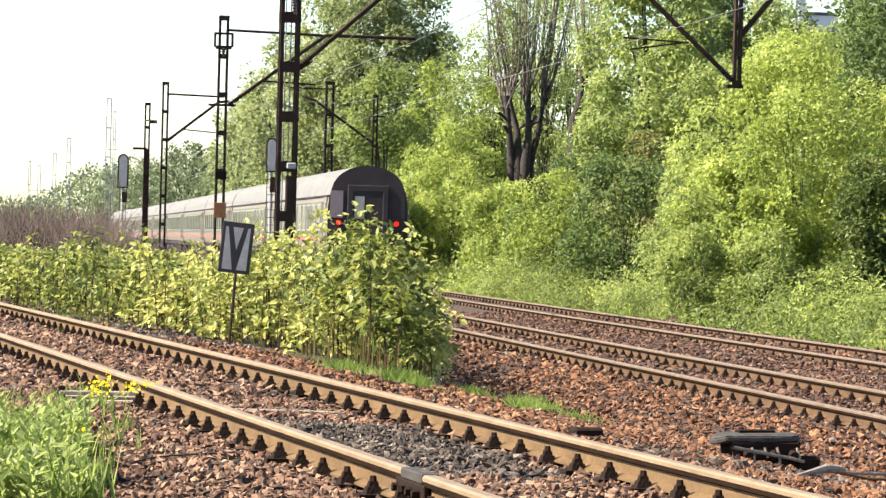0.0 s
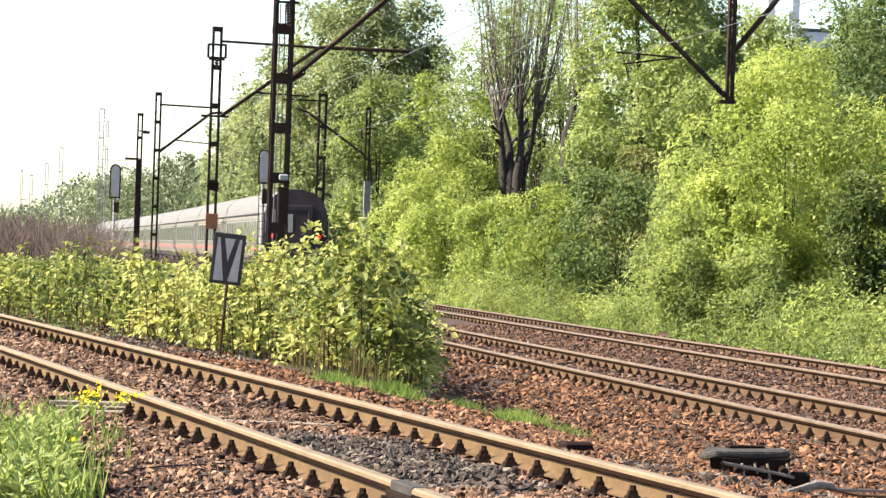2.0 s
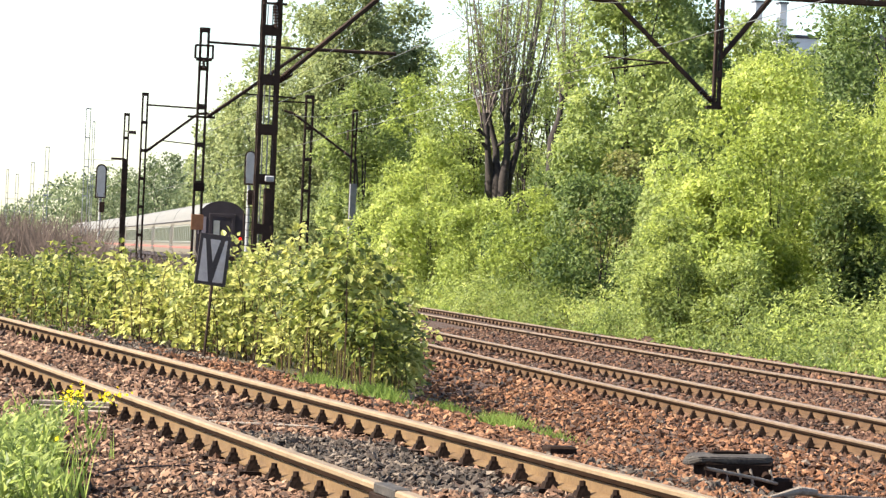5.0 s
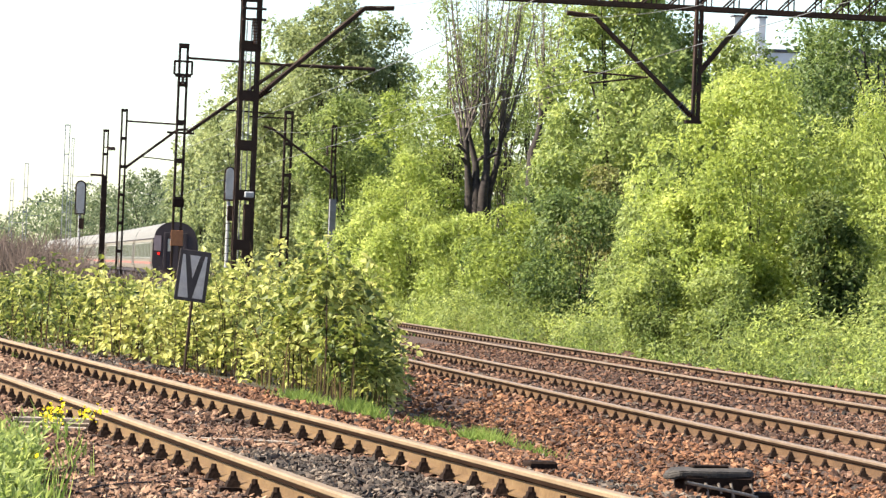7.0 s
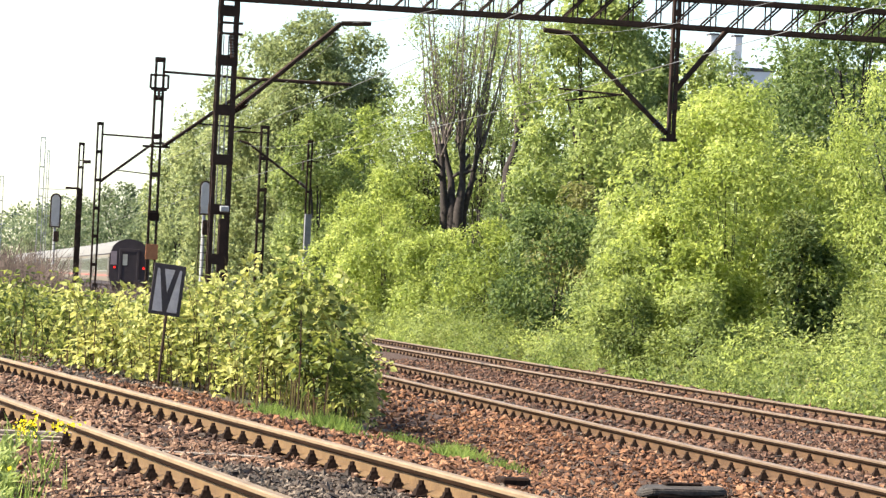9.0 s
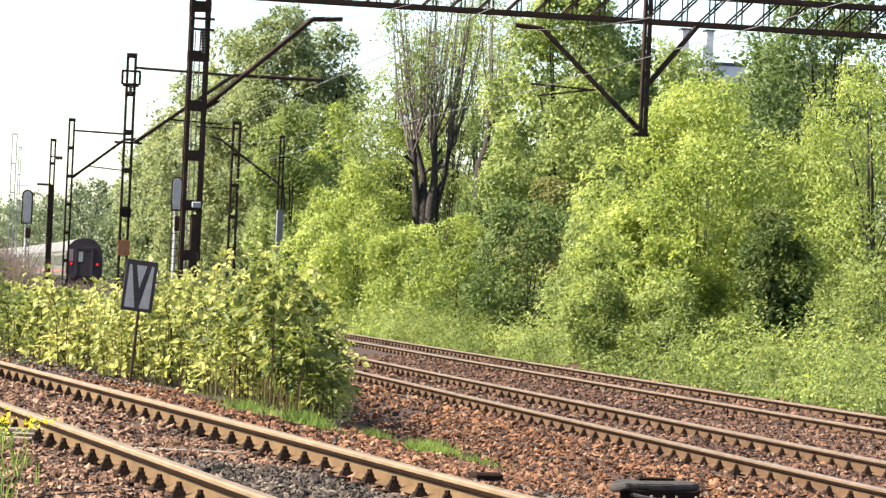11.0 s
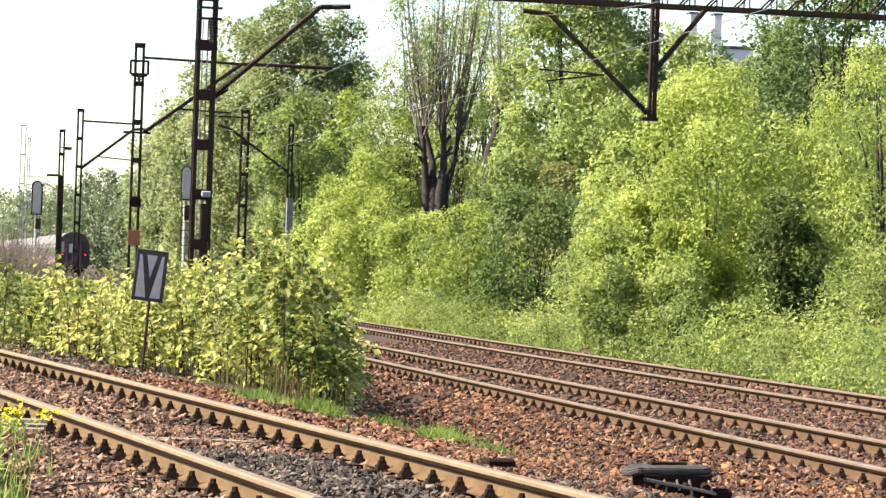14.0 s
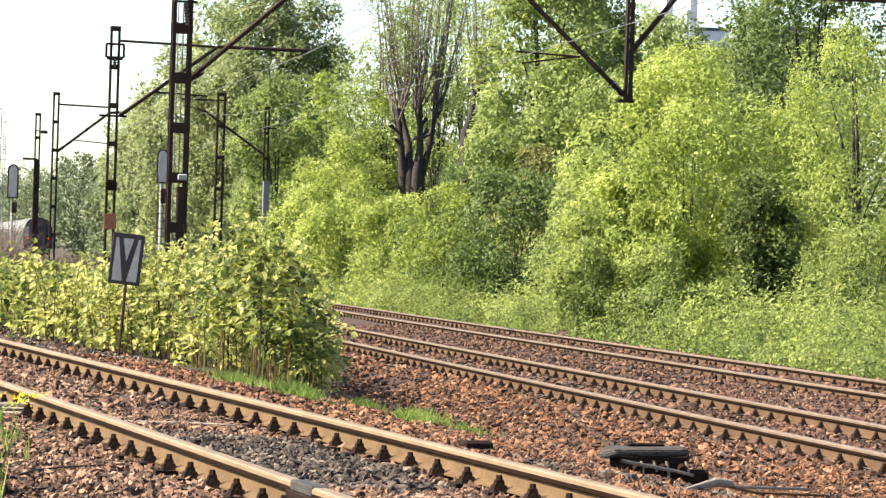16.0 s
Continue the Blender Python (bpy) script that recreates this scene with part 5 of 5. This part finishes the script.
def dead_brush():
    """Brown leafless brush behind the thicket."""
    rs = np.random.RandomState(61)
    lines = []
    for i in range(1900):
        y = rs.uniform(80, 128)
        x = y * rs.uniform(0.004, 0.094)
        h = rs.uniform(0.6, 1.0) * (2.3 - 0.95 * float(step(x / y, 0.057, 0.066))) * (1 + 0.12 * math.sin(y * 0.4 + x))
        z = float(ground_z(x, y))
        for j in range(3):
            dx, dy = rs.randn(2) * 0.55
            lines.append(([(x, y, z), (x + dx * 0.4, y + dy * 0.4, z + h * 0.6), (x + dx, y + dy, z + h)], [0.013, 0.010, 0.005]))
    v, f = tubes(lines, 3)
    tagged(put("dead_brush", raw("dead_brush", v, f, M_DRY)), "brown leafless brush behind the thicket", "undergrowth", kind="stuff")


dead_brush()


# ---------------------------------------------------------------- building beyond the trees
def building():
    b = base("building", pose(67.2, 222, 0), "pale rendered building with chimneys seen above the trees", "building")
    part("wall", boxes((0, 0, 8.3, 13, 9, 16.6), (-4.7, -2, 17.5, 2.4, 4, 1.5), bevel=0.05), M_WALL, b)
    part("roof", boxes((0, 0, 16.8, 13.4, 9.4, 0.4), (-4.7, -2, 18.35, 2.7, 4.2, 0.22), (3.5, -1, 18.1, 6, 5, 1.6), bevel=0.05), M_DARKROOF, b)
    for x in (-6.3, -8.1):
        ch = part("chimney", boxes((x, -4, 18.9, 0.55, 0.8, 3.4), bevel=0.03), M_WALL, b)
        part("cap", boxes((x, -4, 20.65, 0.7, 1.0, 0.12)), M_DARKROOF, ch)


building()


# ---------------------------------------------------------------- small things by the siding
def small_things():
    g = lambda x, y: float(ground_z(x, y))
    p = base("wooden_stub", pose(1.22, 22.9, g(1.22, 22.9)), "grey weathered boards on a stub beside the siding", "boards")
    for dy, dz, w in ((0, 0.09, 0.62), (0.12, 0.05, 0.66), (-0.1, 0.03, 0.5)):
        part("board", boxes((0.05, dy, dz, w, 0.1, 0.03), bevel=0.006), M_WOOD, p)
    part("stub", boxes((-0.24, 0, 0.06, 0.05, 0.05, 0.16), bevel=0.006), M_IRON, p)
    w = base("timber_block", pose(4.27, 20.2, g(4.27, 20.2), 0, 0, 6), "small dark timber block beside the siding rail", "block")
    part("block", boxes((0, 0, 0.025, 0.2, 0.16, 0.09), bevel=0.015), M_IRON, w)
    d = base("pulley_box", pose(5.48, 20.35, g(5.48, 20.35) - 0.025, 0, 0, 8), "black rusted wire pulley box lying on the ballast", "track equipment")
    rnd = random.Random(12)
    bm = bmesh.new()
    rim = [(-0.34, 0.05), (-0.28, 0.11), (-0.05, 0.13), (0.2, 0.12), (0.27, 0.07), (0.27, -0.06), (0.2, -0.11), (-0.06, -0.12), (-0.27, -0.10), (-0.34, -0.04)]
    for px, py in rim:
        drop = 0.03 if px < -0.3 else rnd.uniform(0.0, 0.008)
        bm.verts.new((px, py, 0.20 - drop))
        bm.verts.new((px, py, 0.235 - drop))
        bm.verts.new((px * 0.95, py * 0.7, 0.255 - drop + rnd.uniform(-0.012, 0.008)))
    bmesh.ops.convex_hull(bm, input=bm.verts[:])
    bmesh.ops.bevel(bm, geom=bm.edges[:], offset=0.007, segments=2, affect="EDGES")
    part("cover", bm, M_OLDIRON, d, "worn grey cast cover")
    part("lid", boxes((-0.02, 0.03, 0.258, 0.26, 0.08, 0.02), bevel=0.006), M_IRON, d)
    bm = boxes((0.0, -0.015, 0.09, 0.5, 0.21, 0.23), bevel=0.02)
    for v in bm.verts:
        v.co += Vector((rnd.uniform(-0.02, 0.02), rnd.uniform(-0.008, 0.008), 0))
        v.co.x *= 0.86 if v.co.z < 0.09 else 1.0
    part("housing", bm, M_IRON, d, "black greasy housing")
    for k, xx in enumerate((-0.13, -0.04, 0.05, 0.19)):
        part("roller", bar((xx, -0.15, 0.10), (xx, -0.10, 0.12), 0.034, 10), M_IRON, d)
        part("pin", bar((xx + 0.04, -0.15, 0.06 + 0.03 * (k % 2)), (xx + 0.02, -0.14, 0.16), 0.009, 6), M_WOOD, d, "pale worn pin")
    part("foot", boxes((0.31, -0.06, 0.05, 0.18, 0.12, 0.10), bevel=0.02), M_IRON, d)
    r = base("pull_rod", pose(0, 0, 0), "long grey steel rod lying on the ballast", "rod")
    pts = [(x, y, g(x, y) + 0.10) for x, y in ((5.05, 19.4), (5.6, 20.05), (6.3, 21.0), (7.2, 22.2))]
    v, f = tubes([(pts, [0.012] * 4)], 6)
    put("rod", raw("rod", v, f, M_WOOD, True), r)
    r = base("pull_rod", Matrix.Identity(4), "thin brown steel rod lying on the ballast", "rod")
    v, f = tubes([([(x, y, g(x, y) + 0.05) for x, y in ((6.25, 21.9), (6.75, 22.0), (7.3, 22.15))], [0.012] * 3)], 6)
    put("rod", raw("rod", v, f, M_RAIL, True), r)
    jx, jy = float(line_s(14.4)) - GAUGE / 2, 14.4
    k = base("fishplate", pose(jx, jy, SIDING_Z, 0, 0, 4.5), "dark bolted fishplate at a rail joint of the siding", "rail joint")
    for sx in (-1, 1):
        part("plate", boxes((sx * 0.033, 0, -0.085, 0.03, 0.56, 0.085), bevel=0.006), M_IRON, k)
        for yy in (-0.2, -0.07, 0.07, 0.2):
            part("bolt", bar((sx * 0.045, yy, -0.085), (sx * 0.085, yy, -0.085), 0.02, 6), M_IRON, k)
    part("head_strap", boxes((0, 0, -0.018, 0.084, 0.42, 0.05), bevel=0.006), M_OLDIRON, k, "grey dirty strap over the joint")
    c = base("cable", Matrix.Identity(4), "black cable lying on the ballast beside the siding", "cable")
    pts = [(1.05, 16.8), (1.2, 17.15), (1.36, 17.4), (1.78, 17.82), (2.1, 17.95)]
    v, f = tubes([([(x, y, g(x, y) + 0.03) for x, y in pts], [0.005] * 5)], 6)
    put("sheath", raw("sheath", v, f, M_RUBBER, True), c)
    l = base("pale_log", pose(5.22, 18.0, g(5.22, 18.0) + 0.05, 0, 0, 38), "short pale broken piece of wood on the ballast", "wood")
    part("log", bar((-0.22, 0, -0.02), (0.06, 0, 0.015), 0.014, 8, None, 0.026), M_WOOD, l)
    part("log_end", bar((0.06, 0, 0.015), (0.26, 0.02, 0.0), 0.028, 8, None, 0.02), M_WOOD, l)


    for x, y, rz, w in ((2.3, 22.25, -4, 0.26), (2.6, 22.4, 3, 0.3), (2.75, 22.05, -9, 0.22), (2.1, 22.6, 6, 0.2)):
        k = base("old_board", pose(x, y, g(x, y) + 0.02, 2, 1, rz), "pale weathered board lying between the siding rails", "board", "boards in the siding")
        part("plank", boxes((0, 0, 0, w, 0.05, 0.016), bevel=0.004), M_WOOD, k)
    rnd = random.Random(4)
    bm = bmesh.new()
    bmesh.ops.create_icosphere(bm, subdivisions=3, radius=0.5)
    for v in bm.verts:
        v.co = Vector((v.co.x * 1.5, v.co.y * 1.2, v.co.z * 0.42)) * rnd.uniform(0.82, 1.15)
    x, y = 16.75, 69.7
    k = base("earth_mound", pose(x, y, g(x, y)), "small brown heap of earth beside the far track", "mound")
    part("heap", bm, M_BED, k)


small_things()


def yellow_flowers():
    rs = np.random.RandomState(71)
    t = base("rapeseed_plants", Matrix.Identity(4), "yellow flowering rapeseed plants before the siding", "flowers")
    lines, P = [], []
    for i in range(11):
        x, y = rs.uniform(1.2, 1.42), rs.uniform(21.2, 22.4)
        if i < 3:
            x, y = rs.uniform(0.3, 0.9), rs.uniform(16.5, 18.5)
        z = float(ground_z(x, y))
        h = rs.uniform(0.12, 0.24)
        tip = (x + rs.randn() * 0.06, y, z + h)
        lines.append(([(x, y, z), (x, y, z + h * 0.5), tip], [0.006, 0.005, 0.003]))
        m = 15
        P.append(np.array(tip) + rs.randn(m, 3) * np.array([0.045, 0.045, 0.03]))
    v, f = tubes(lines, 3)
    put("stem_growth", raw("stem_growth", v, f, L_GRASS), t, kind="stuff")
    P = np.concatenate(P)
    put("petals", leaf_mesh("petals", P, rs.randn(len(P), 3), rs.randn(len(P), 3) + np.array([0, 0, 1]), 0.026 * rs.uniform(0.7, 1.3, len(P)), 0.9, L_YELLOW), t, "bright yellow petals", "stuff")


yellow_flowers()


# ---------------------------------------------------------------- what moves
def motions():
    for k, c in enumerate(COACHES):
        walk(c, [(t, coach_pose(START + SPEED * t + COACH_STEP * k)) for t in range(0, 17)])


motions()
